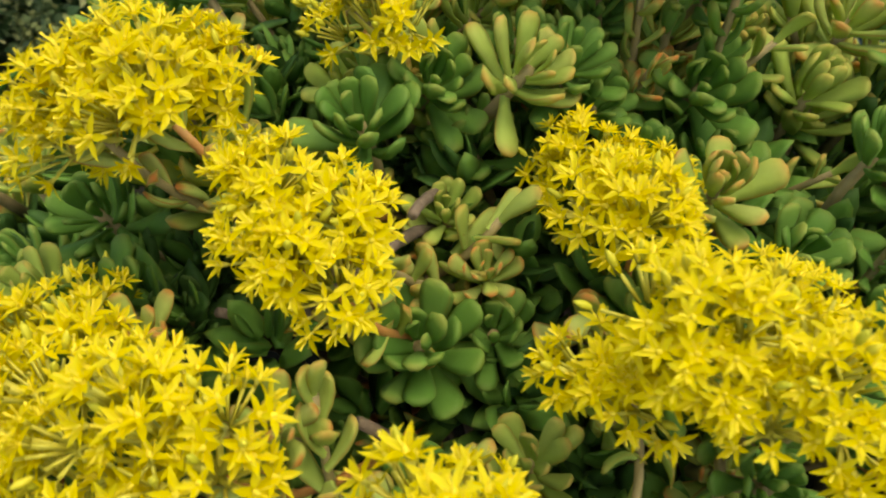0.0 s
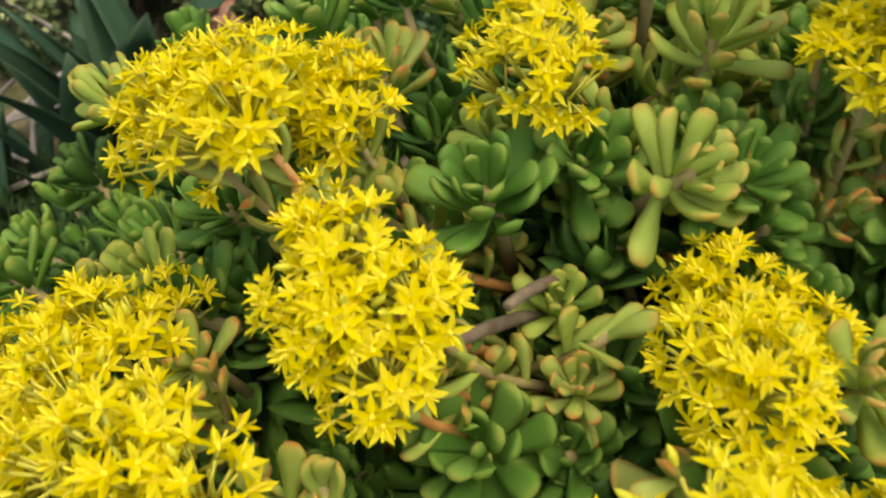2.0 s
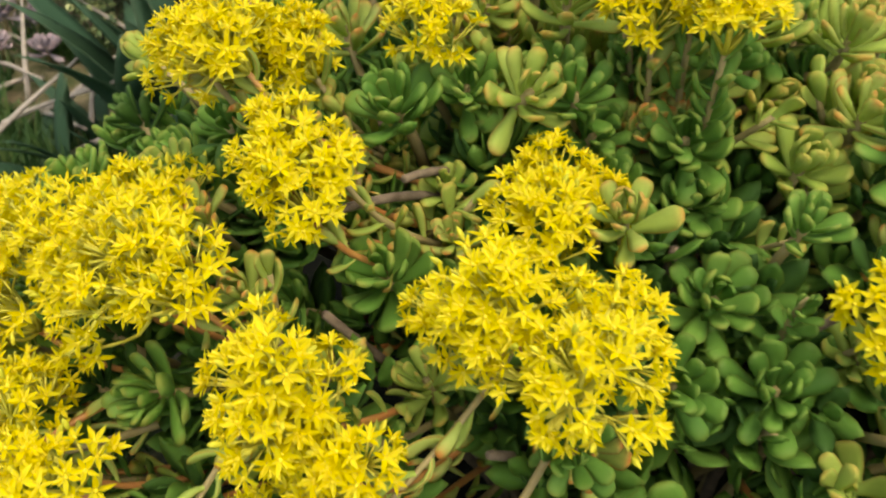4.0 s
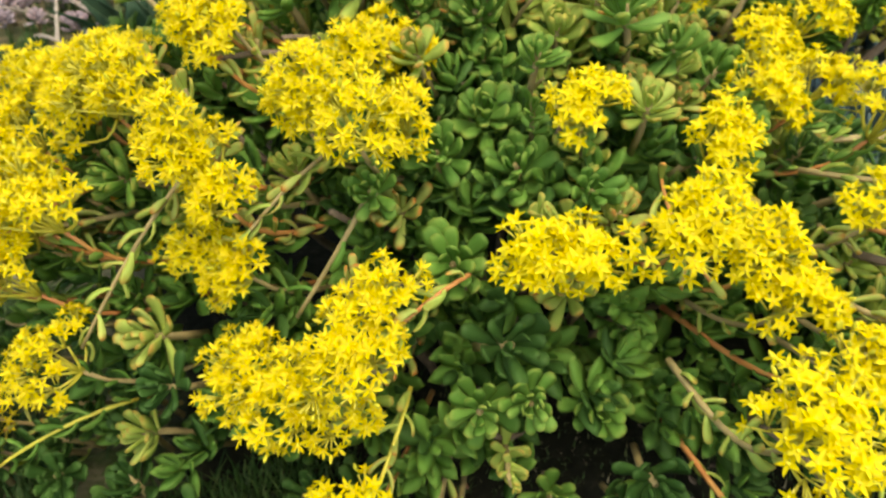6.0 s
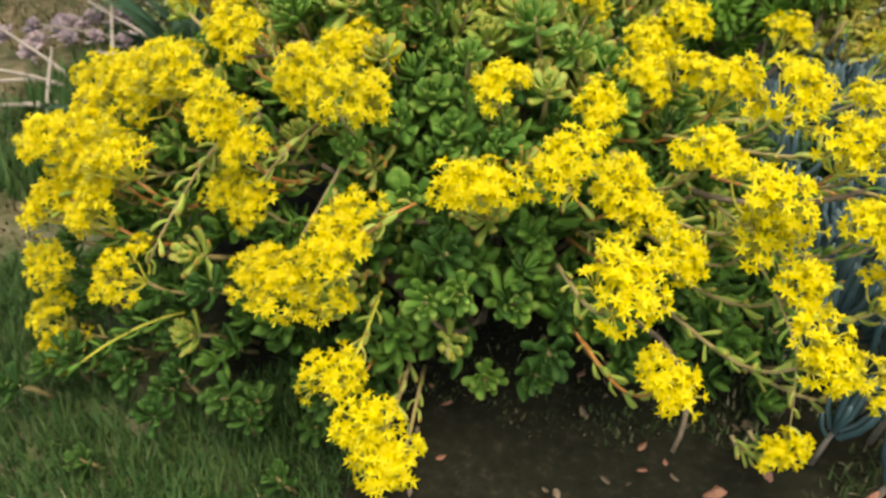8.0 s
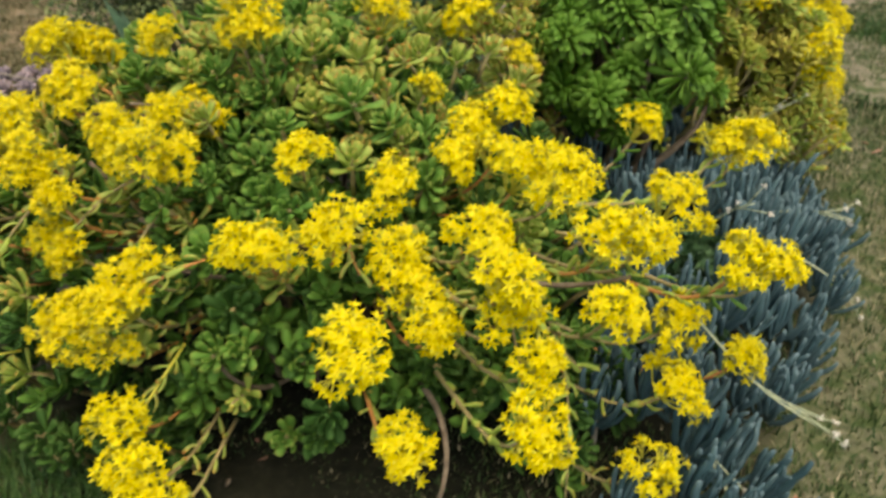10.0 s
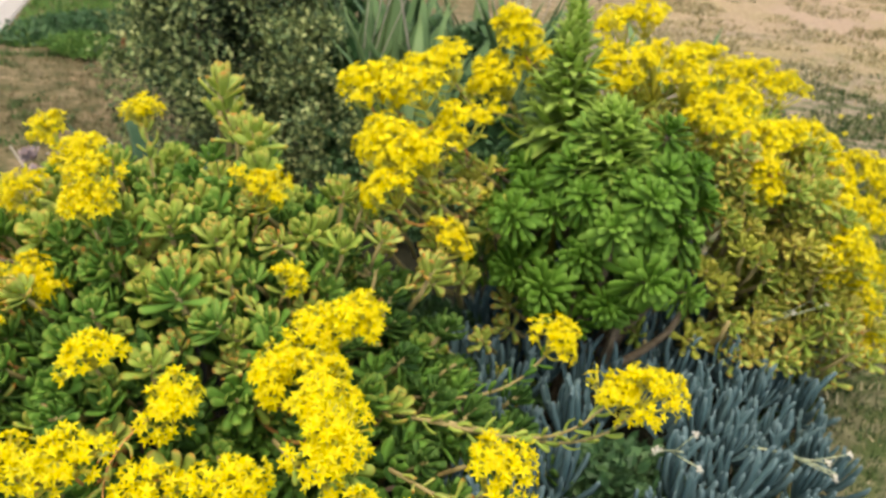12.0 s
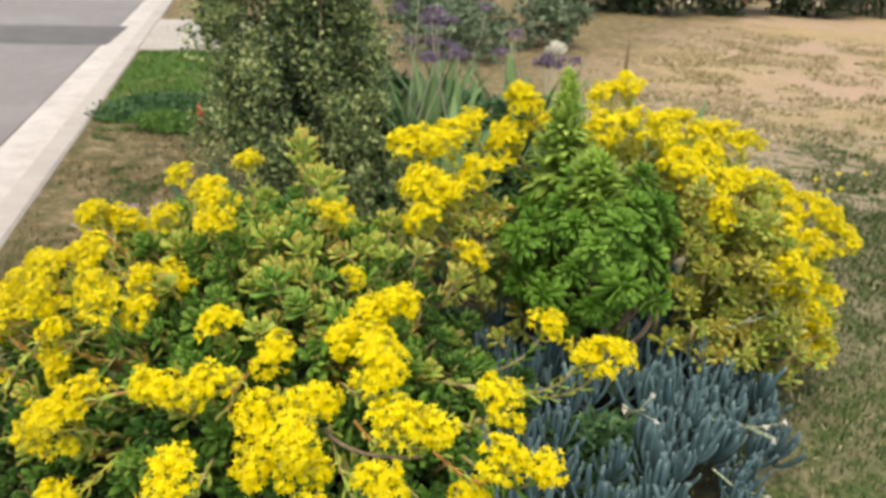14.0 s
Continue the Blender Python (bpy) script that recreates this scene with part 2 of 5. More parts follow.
c = mix(nt, verge_n, c, ramp(nt, mid, [(0.35, (0.055, 0.066, 0.030)), (0.5, (0.120, 0.100, 0.055)), (0.66, (0.25, 0.185, 0.12))]))
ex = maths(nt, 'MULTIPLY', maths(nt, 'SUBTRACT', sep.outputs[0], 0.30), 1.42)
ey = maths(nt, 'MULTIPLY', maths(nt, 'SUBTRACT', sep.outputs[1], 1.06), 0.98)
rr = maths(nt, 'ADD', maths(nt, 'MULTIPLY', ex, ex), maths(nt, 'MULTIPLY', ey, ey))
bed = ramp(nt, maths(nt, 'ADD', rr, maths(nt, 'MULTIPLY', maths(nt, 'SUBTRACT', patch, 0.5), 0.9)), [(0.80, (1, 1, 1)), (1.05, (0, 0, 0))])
# bed soil coloured near black so gaps between plants read as shaded
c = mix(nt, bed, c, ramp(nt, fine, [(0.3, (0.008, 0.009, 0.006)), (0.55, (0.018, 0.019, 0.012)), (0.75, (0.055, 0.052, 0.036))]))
nt.links.new(c, b.inputs["Base Color"])
b.inputs["Roughness"].default_value = 0.95
b.inputs["Specular IOR Level"].default_value = 0.1
bump(nt, b, fine, 0.5, 0.008)


# ---- mesh tools ----
def rot_x(a):
    c, s = math.cos(a), math.sin(a)
    return np.array([[1, 0, 0], [0, c, -s], [0, s, c]])


def rot_y(a):
    c, s = math.cos(a), math.sin(a)
    return np.array([[c, 0, s], [0, 1, 0], [-s, 0, c]])


def rot_z(a):
    c, s = math.cos(a), math.sin(a)
    return np.array([[c, -s, 0], [s, c, 0], [0, 0, 1]])


def unit(v):
    x, y, z = v
    l = max(math.sqrt(x * x + y * y + z * z), 1e-9)
    return np.array((x / l, y / l, z / l))


def cross3(a, b_):
    return np.array((a[1] * b_[2] - a[2] * b_[1], a[2] * b_[0] - a[0] * b_[2], a[0] * b_[1] - a[1] * b_[0]))


def to_axis(axis, spin=0.0):
    """A turn that takes z to the axis."""
    z = unit(axis)
    x = unit((-z[1], z[0], 0.0)) if abs(z[2]) < 0.95 else unit((0.0, -z[2], z[1]))
    y = cross3(z, x)
    c, s = math.cos(spin), math.sin(spin)
    return np.array((x * c + y * s, y * c - x * s, z)).T


def placed(chunk, turn=None, at=(0, 0, 0), scale=1.0, slot=None):
    v, f, s, uv = chunk
    v = v * scale
    if turn is not None:
        v = v @ turn.T
    return (v + np.asarray(at, float), f, s if slot is None else np.full(len(f), slot), uv)


def joined(chunks):
    n, vs, fs, ss, uvs = 0, [], [], [], []
    for v, f, s, uv in chunks:
        vs.append(v), fs.append(f + n), ss.append(s), uvs.append(uv)
        n += len(v)
    return np.concatenate(vs), np.concatenate(fs), np.concatenate(ss), np.concatenate(uvs)


def mesh_of(name, chunks, materials, smooth=True):
    v, f, s, uv = joined(chunks) if isinstance(chunks, list) else chunks
    me = bpy.data.meshes.new(name)
    me.vertices.add(len(v))
    me.vertices.foreach_set("co", v.astype(np.float32).ravel())
    me.loops.add(len(f) * 3)
    me.loops.foreach_set("vertex_index", f.astype(np.int32).ravel())
    me.polygons.add(len(f))
    me.polygons.foreach_set("loop_start", np.arange(0, len(f) * 3, 3, dtype=np.int32))
    me.polygons.foreach_set("material_index", s.astype(np.int32))
    me.polygons.foreach_set("use_smooth", np.full(len(f), smooth))
    layer = me.uv_layers.new(name="UVMap")
    layer.data.foreach_set("uv", uv[f.ravel()].astype(np.float32).ravel())
    for m in materials:
        me.materials.append(m)
    me.update(calc_edges=True)
    return me


WORLD = {}


def thing(name, at, label, category, group="", kind=""):
    ob = new(name)
    ob.empty_display_size = 0.05
    ob.location = at
    WORLD[ob] = Matrix.Translation(at)
    return tagged(ob, label, category, group, kind)


def part(name, mesh, parent, m=None, label="", kind=""):
    """One mesh under a thing or a part; m is its place in the world."""
    ob = new(name, mesh)
    m = m or Matrix.Identity(4)
    ob.parent = parent
    ob.matrix_parent_inverse = WORLD[parent].inverted()
    ob.matrix_basis = m
    WORLD[ob] = m
    return tagged(ob, label, kind=kind)


def solo(name, mesh, label, category, m=None, group="", kind=""):
    ob = new(name, mesh)
    ob.matrix_basis = m or Matrix.Identity(4)
    WORLD[ob] = ob.matrix_basis.copy()
    return tagged(ob, label, category, group, kind)


def matrix(turn, at, scale=1.0):
    m = Matrix([[*(row * scale), p] for row, p in zip(np.asarray(turn), at)] + [[0, 0, 0, 1]])
    return m


TUBE_FACES = {}


def tube_faces(n, sides):
    if (n, sides) not in TUBE_FACES:
        f = []
        for i in range(n - 1):
            for j in range(sides):
                a, b_ = i * sides + j, i * sides + (j + 1) % sides
                f += [(a, b_, b_ + sides), (a, b_ + sides, a + sides)]
        last = (n - 1) * sides
        f += [(last, last + j, last + j + 1) for j in range(1, sides - 1)]
        f += [(0, j + 1, j) for j in range(1, sides - 1)]
        TUBE_FACES[n, sides] = np.array(f)
    return TUBE_FACES[n, sides]


def tube(points, radii, sides=6, slot=0):
    p = np.asarray(points, float)
    k = len(p)
    r = np.broadcast_to(np.asarray(radii, float), (k,))
    t = np.concatenate([p[1:2] - p[0:1], p[2:] - p[:-2], p[-1:] - p[-2:-1]])
    a = np.arange(sides) * 2 * math.pi / sides
    ca, sa = np.cos(a)[:, None], np.sin(a)[:, None]
    vs = []
    n = cross3(unit(t[0]), (0.3, 0.2, 0.9))
    for i in range(k):
        d = unit(t[i])
        n = unit(n - d * (n @ d))
        vs.append(p[i] + r[i] * (ca * n + sa * cross3(d, n)))
    uv = np.zeros((k * sides, 2))
    uv[:, 1] = np.repeat(np.arange(k) / (k - 1) * 0.5, sides)
    f = tube_faces(k, sides)
    return np.concatenate(vs), f, np.full(len(f), slot), uv


def bezier(a, b_, c_, d, n):
    t = np.linspace(0, 1, n)[:, None]
    return (1 - t) ** 3 * a + 3 * (1 - t) ** 2 * t * b_ + 3 * (1 - t) * t ** 2 * c_ + t ** 3 * d


def blade(length, width, thick, widths, bend=0.0, cup=0.0, sides=6, slot=0, stations=None):
    """A leaf along y with its upper face to +z. widths: the half width along it, from base to tip, as a share of width."""
    vs, uvs = [], []
    n = len(widths)
    a = np.arange(sides) * 2 * math.pi / sides
    for i, w in enumerate(widths):
        v = stations[i] if stations else i / n
        x = np.cos(a) * w * width
        z = np.sin(a) * thick * (0.35 + 0.65 * w) + cup * (np.cos(a) ** 2) * w * width
        y, zz = v * length * math.cos(bend * v), v * length * math.sin(bend * v)
        vs.append(np.stack([x, np.full(sides, y), z + zz], 1))
        uvs.append(np.stack([np.abs(np.cos(a)), np.full(sides, v)], 1))
    vs.append(np.array([[0, length * math.cos(bend), length * math.sin(bend)]]))
    uvs.append(np.array([[0.4, 1.0]]))
    f = []
    for i in range(n - 1):
        for j in range(sides):
            p, q = i * sides + j, i * sides + (j + 1) % sides
            f += [(p, q, q + sides), (p, q + sides, p + sides)]
    f += [((n - 1) * sides + j, (n - 1) * sides + (j + 1) % sides, n * sides) for j in range(sides)]
    f = np.array(f)
    return np.concatenate(vs), f, np.full(len(f), slot), np.concatenate(uvs)


SPOON = (0.40, 0.54, 0.82, 1.0, 0.96, 0.62)
SPOON_AT = (0.0, 0.22, 0.46, 0.70, 0.86, 0.965)


def sedum_leaf(rng, length=0.035, width=0.0076, bend=None, sides=6):
    return blade(length, width * rng.uniform(0.86, 1.14), 0.0029, SPOON, rng.uniform(-0.1, 0.45) if bend is None else bend, 0.20, sides, 0, SPOON_AT)


def leaf_turn(azimuth, rise, roll=0.0):
    return rot_z(azimuth) @ rot_x(rise) @ rot_y(roll)


def rosette_leaves(rng, radius, count, open_=1.0):
    """Leaf chunks with their turn and base, about the z axis."""
    for i in range(count):
        u = (i + 0.5) / count
        rise = radians(80 - 68 * u ** 0.8 * open_ + rng.uniform(-9, 9))
        size = radius / 0.036 * (0.42 + 0.62 * u ** 0.55) * rng.uniform(0.88, 1.1)
        az = i * 2.39996 + rng.uniform(-0.22, 0.22)
        base = (math.sin(-az) * 0.004, math.cos(az) * 0.004, 0.010 - 0.026 * u * radius / 0.036)
        yield size, leaf_turn(az, rise, rng.uniform(-0.2, 0.2)), base


def rosette_mesh(seed, radius, count, material, open_=1.0, sides=6):
    rng = random.Random(seed)
    chunks = [placed(sedum_leaf(rng, sides=sides), turn, base, size) for size, turn, base in rosette_leaves(rng, radius, count, open_)]
    chunks.append(tube([(0, 0, -0.07), (0.003, 0.002, -0.035), (0, 0, 0.008)], [0.004, 0.0038, 0.003], 5, 1))
    return mesh_of("rosette", chunks, [material, stem_tan])


def shoot_mesh(seed, length, count, material):
    """A leafy shoot: leaves all along a stalk, with a small rosette at its end."""
    rng = random.Random(seed)
    p = bezier(np.array([0, 0, -length]), np.array([0.01, 0, -length * 0.6]), np.array([-0.008, 0.006, -length * 0.3]), np.zeros(3), 6)
    chunks = [tube(p, [0.0036, 0.0034, 0.0032, 0.003, 0.0028, 0.0022], 5, 1)]
    for i in range(count):
        u = i / count
        at = p[0] * (1 - u) ** 1.0 * 0.8 + np.array([0.002, 0.001, 0])
        az = i * 2.39996
        chunks.append(placed(sedum_leaf(rng), leaf_turn(az, radians(10 + 62 * u + rng.uniform(-12, 12))), at, rng.uniform(0.65, 0.95) * (1 - 0.35 * u)))
    return mesh_of("shoot", chunks, [material, stem_tan])


# ---- flowers ----
def flower_chunk(rng, size=0.0175, fine=True, lift=None, broad=0.205):
    """A five-petalled star facing +z: petals 0, heart 1, stalk 2."""
    chunks = []
    lift = rng.uniform(0.08, 0.62) if lift is None else lift
    h = size / 2
    for k in range(5):
        a = k * 2 * math.pi / 5 + rng.uniform(-0.08, 0.08)
        w, l = h * broad * rng.uniform(0.9, 1.1), h * rng.uniform(0.92, 1.08)
        v = np.array([(0, 0.06 * l, 0), (w * 0.85, 0.30 * l, 0.03 * l), (-w * 0.85, 0.30 * l, 0.03 * l), (0, 0.34 * l, -0.035 * l),
                      (w * 0.62, 0.66 * l, 0.02 * l), (-w * 0.62, 0.66 * l, 0.02 * l), (0, l, -0.03 * l)])
        f = np.array([(0, 1, 3), (0, 3, 2), (1, 4, 3), (3, 5, 2), (3, 4, 6), (3, 6, 5)])
        uv = np.stack([np.abs(v[:, 0]) / w, v[:, 1] / l], 1)
        chunks.append(placed((v, f, np.zeros(6), uv), rot_z(a) @ rot_x(lift + rng.uniform(-0.12, 0.12))))
    # carpels and stamens
    n = 5
    a = np.arange(n) * 2 * math.pi / n
    v = np.concatenate([np.stack([np.cos(a) * h * 0.16, np.sin(a) * h * 0.16, np.zeros(n)], 1), [[0, 0, h * 0.42]]])
    chunks.append((v, np.array([(i, (i + 1) % n, n) for i in range(n)]), np.ones(n), np.zeros((n + 1, 2))))
    if fine:
        for k in range(6):
            a = k * math.pi / 3 + rng.uniform(-0.2, 0.2)
            r = h * rng.uniform(0.32, 0.52)
            d = np.array([math.cos(a), math.sin(a), 0])
            s = np.array([-math.sin(a), math.cos(a), 0]) * h * 0.022
            tip = d * r + np.array([0, 0, h * rng.uniform(0.42, 0.62)])
            v = np.array([d * h * 0.1 - s, d * h * 0.1 + s, tip + s * 2.2, tip - s * 2.2])
            chunks.append((v, np.array([(0, 1, 2), (0, 2, 3)]), np.ones(2), np.zeros((4, 2))))
    chunks.append(tube([(0, 0, -h * 0.5), (0, 0, 0.0)], [h * 0.06, h * 0.15], 3, 2))
    return joined(chunks)


def bud_chunk(rng, size=0.0052):
    """A closed, pointed bud along +z."""
    c_ = blade(size * 1.5, size * 0.32, size * 0.32, (0.5, 0.95, 1.0, 0.55), 0, 0, 5, 3)
    return placed(c_, rot_x(math.pi / 2))


STAR_RNG = random.Random(5)
FINE_STARS = [flower_chunk(STAR_RNG) for _ in range(10)]
FAR_STARS = [flower_chunk(STAR_RNG, 0.0180, fine=False, broad=0.235) for _ in range(6)]
STALKLET = tube([(0, 0, -0.017), (0, 0, -0.004)], [0.0008, 0.0009], 3, 2)
STAR_MATS = [petal, flower_heart, stalk_green, bud_green]
STAR_MESHES = [mesh_of("flower", s, STAR_MATS) for s in FINE_STARS]


def head_layout(rng, radius, flat, buds, dense=170):
    """Places of flowers in a head about its axis z: lumpy cymes on a shallow dome."""
    flowers, stalks = [], []
    stretch, skew = rng.uniform(0.82, 1.25), rng.uniform(-0.35, 0.35)
    cymes = max(3, round(2 + radius * dense))
    for k in range(cymes):
        if k == 0:
            cx, cy = 0.0, 0.0
        else:
            a = k * 2.39996 + rng.uniform(-0.3, 0.3)
            q = radius * 0.82 * math.sqrt(k / cymes) * rng.uniform(0.75, 1.28)
            cx, cy = q * math.cos(a) * stretch, q * math.sin(a) / stretch
        cz = flat * (radius - (cx * cx + cy * cy) / radius * 0.9) + rng.uniform(-0.50, 0.3) * radius * 0.6 + skew * cx
        top = np.array([cx, cy, cz])
        cr = rng.uniform(0.013, 0.020)
        stalks.append((np.array([0, 0, -radius * 0.75]), np.array([cx * 0.5, cy * 0.5, cz - radius * 0.75]), top - np.array([0, 0, cr * 0.7])))
        out_dir = unit([cx, cy, radius * 0.9])
        for j in range(rng.randint(11, 17)):
            u, az = rng.random(), rng.uniform(0, 2 * math.pi)
            el = math.acos(1 - 1.2 * u)
            d = to_axis(out_dir) @ np.array([math.sin(el) * math.cos(az), math.sin(el) * math.sin(az), math.cos(el)])
            flowers.append((top + d * cr * rng.uniform(0.75, 1.1), unit(d + 0.35 * out_dir + np.array([0, 0, 0.50])), rng.random() < buds))
    return flowers, stalks


def head_axis(at, centre, lean):
    out_dir = np.array([at[0] - centre[0], at[1] - centre[1], 0.0])
    return unit(np.array([0, 0, 1.0]) + lean * unit(out_dir) * min(1.0, np.linalg.norm(out_dir) / 0.3))


def flower_head(parent, seed, at, radius, centre, lean=0.55, flat=0.75, buds=0.06, near=False, fine=True, inward=0.16, stem=None, leaves=10):
    """A flat-topped yellow cluster with its stalk and the small leaves along it."""
    rng = random.Random(seed)
    at = np.array(at, float)
    axis = head_axis(at, centre, lean)
    turn = to_axis(axis, rng.uniform(0, 6.28))
    here = matrix(turn, at)
    flowers, stalks = head_layout(rng, radius, flat, buds, 170 if fine else 200)
    chunks = []
    for a, m_, e in stalks:
        chunks.append(tube(bezier(a, m_, m_, e, 5), [0.0019, 0.0017, 0.0015, 0.0013, 0.0012], 4, 2))
    loose = []
    for p, d, bud in flowers:
        spin = rng.uniform(0, 6.28)
        chunks.append(placed(STALKLET, to_axis(d - np.array([0, 0, 0.12])), p))
        if bud:
            chunks.append(placed(bud_chunk(rng), to_axis(d, spin), p))
        elif near:
            loose.append((rng.randrange(10), p, to_axis(d, spin), rng.uniform(0.80, 1.04)))
        else:
            chunks.append(placed(rng.choice(FINE_STARS if fine else FAR_STARS), to_axis(d, spin), p, rng.uniform(0.85, 1.12)))
    head = part("flower_head", mesh_of("flower_head", chunks, STAR_MATS), parent, here)
    for k, p, t, s in loose:
        part("flower", STAR_MESHES[k], head, matrix(turn @ t, at + turn @ p, s))
    # stalk that runs back into the plant
    foot = at + axis * -radius * 0.7
    core = np.array([centre[0], centre[1], max(0.02, at[2] * 0.45)])
    back = unit(core - foot) * inward
    pts = bezier(foot, foot - axis * inward * 0.45, foot + back * 0.6 - axis * 0.02, foot + back, 9)
    mat = stem or rng.choice([stem_orange, stem_tan, stem_tan])
    part("stem", mesh_of("stem", tube(pts, np.linspace(0.0020, 0.0031, 9), 6), [mat]), head)
    chunks = []
    for i in range(leaves):
        u = (i + 0.6) / leaves * 0.9
        k = min(7, int(u * 8))
        d = unit(pts[k] - pts[k + 1])
        chunks.append(placed(sedum_leaf(rng, 0.026, 0.0048, rng.uniform(0.0, 0.9), 4), to_axis(d, i * 2.39996) @ rot_x(radians(rng.uniform(15, 45))), pts[k] + (pts[k + 1] - pts[k]) * (u * 8 - k), rng.uniform(0.75, 1.1)))
    part("stem_leaves", mesh_of("stem_leaves", chunks, [rng.choice([leaf_lime, leaf_lime, leaf_green])]), head)
    return head


# ---- setting ----
ALONG, ACROSS = np.array([-0.660, 0.751, 0.0]), np.array([-0.751, -0.660, 0.0])   # the kerb's run, and towards the street
KERB, DROP = 0.315, 0.13


def street(s, d, z=0.0):
    return ALONG * s + ACROSS * d + np.array([0, 0, z])


def grid_chunk(ss, ds, height, slot=0):
    """A sheet over the kerb's coordinates."""
    v = np.array([street(s, d, height(s, d)) for s in ss for d in ds])
    n = len(ds)
    f = []
    for i in range(len(ss) - 1):
        for j in range(n - 1):
            a = i * n + j
            f += [(a, a + 1, a + n + 1), (a, a + n + 1, a + n)]
    return v, np.array(f)[:, ::-1], np.full(len(f), slot), np.zeros((len(v), 2))


def ground_height(s, d):
    if d > KERB:
        return -0.30
    p = street(s, d)
    return 0.012 * noise.noise(Vector(p) * 2.1) + 0.006 * noise.noise(Vector(p) * 7.0) if math.hypot(s, d) < 12 else 0.0


ss = np.concatenate([[-150, -60, -25], np.arange(-10, 14.1, 0.16), [20, 35, 70, 200]])
ds = np.concatenate([[-200, -80, -40, -22], np.arange(-12, 0.3, 0.16), [KERB, KERB + 0.002, 2.0, 20, 120]])
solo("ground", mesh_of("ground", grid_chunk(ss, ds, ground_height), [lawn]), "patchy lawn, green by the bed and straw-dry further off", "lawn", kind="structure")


def box(lo, hi, bevel=0.0, slot=0):
    """A box in the kerb's coordinates, its top edges eased."""
    (s0, d0, z0), (s1, d1, z1) = lo, hi
    b_ = bevel
    ring = lambda z, e: [street(s0 + e, d0 + e, z), street(s1 - e, d0 + e, z), street(s1 - e, d1 - e, z), street(s0 + e, d1 - e, z)]
    v = np.array(ring(z0, 0) + ring(z1 - b_, 0) + ring(z1, b_))
    f = []
    for k in (0, 4):
        for j in range(4):
            a, c_ = k + j, k + (j + 1) % 4
            f += [(a, a + 4, c_ + 4), (a, c_ + 4, c_)]
    f += [(8, 10, 9), (8, 11, 10)]
    return v, np.array(f), np.full(len(f), slot), np.zeros((12, 2))


kerb = thing("kerb", tuple(street(0, KERB + 0.07)), "pale concrete kerb along the lawn, in cast lengths", "kerb", kind="structure")
gutter = thing("gutter", tuple(street(0, KERB + 0.3)), "light grey concrete gutter beside the kerb", "gutter", kind="structure")
for i in range(-3, 9):
    s0 = i * 2.4 + 1.1
    part("kerb_stone", mesh_of("kerb_stone", box((s0, KERB + 0.004, -0.28), (s0 + 2.39, KERB + 0.12, 0.012), 0.012), [concrete], False), kerb)
    part("gutter_slab", mesh_of("gutter_slab", box((s0, KERB + 0.124, -0.28), (s0 + 2.39, KERB + 0.46, -DROP), 0.006), [gutter_concrete], False), gutter)
road_ss, road_ds = np.arange(-10, 40.1, 2.0), np.array([KERB + 0.463, 2, 4, 6, 8, 10, 30])
solo("road", mesh_of("road", grid_chunk(road_ss, road_ds, lambda s, d: -DROP), [asphalt]), "grey worn asphalt street", "road", kind="structure")
def strip(name, corners, z, material, label):
    v = np.array([(*p, z) for p in corners])
    solo(name, mesh_of(name, (v, np.array([(0, 1, 2), (0, 2, 3)]), np.zeros(2), np.zeros((4, 2))), [material], False), label, "road patch", kind="structure")


# a darker quad laid just above the road
strip("road_patch", [(-8.4, 2.6), (-5.22, 4.85), (-5.98, 5.79), (-9.4, 3.2)], -DROP + 0.004, asphalt_band, "dark band across the street")
driveway = solo("driveway", mesh_of("driveway", box((5.9, -0.9, -0.2), (7.7, KERB - 0.004, 0.025), 0.01), [concrete], False), "pale concrete driveway apron meeting the kerb", "driveway", kind="structure")

# ---- the yellow-flowered stonecrop in front ----
FRONT = (0.15, 0.66)
stonecrop = thing("stonecrop_shrub", (*FRONT, 0), "sprawling green stonecrop shrub covered in yellow star flower clusters", "shrub", "stonecrop shrubs")


def canopy(x, y):
    q = 1 - abs((x - 0.15) / (0.58 if x > 0.15 else 0.64)) ** 2.6 - abs((y - 0.66) / 0.45) ** 2.4
    return 0.52 * math.sqrt(q) * (1 + 0.18 * max(0.0, y - 0.66) / 0.3 * (x < 0.3)) * (1 - 0.20 * min(1.0, max(0.0, (x - 0.26) / 0.14))) if q > 0 else -1.0


def canopy_normal(x, y):
    z = max(canopy(x, y), 0.02)
    return unit([(x - 0.15) / 0.58 ** 2, (y - 0.66) / 0.45 ** 2, z / 0.53 ** 2])


# clusters as x, y, z, radius, in neighbouring groups
HEADS_TALL = [(-0.145, 0.512, 0.552, 0.030), (-0.172, 0.522, 0.542, 0.026), (-0.116, 0.562, 0.526, 0.026), (-0.142, 0.550, 0.538, 0.024),
              (-0.106, 0.474, 0.520, 0.016), (-0.078, 0.464, 0.506, 0.012), (-0.106, 0.450, 0.508, 0.012), (-0.090, 0.442, 0.490, 0.006)]
HEADS_MIDDLE = [(0.050, 0.510, 0.472, 0.026), (0.046, 0.455, 0.482, 0.030), (0.024, 0.370, 0.494, 0.036), (0.056, 0.340, 0.480, 0.034),
                (0.004, 0.385, 0.462, 0.029), (0.076, 0.500, 0.462, 0.024), (0.084, 0.400, 0.456, 0.026)]
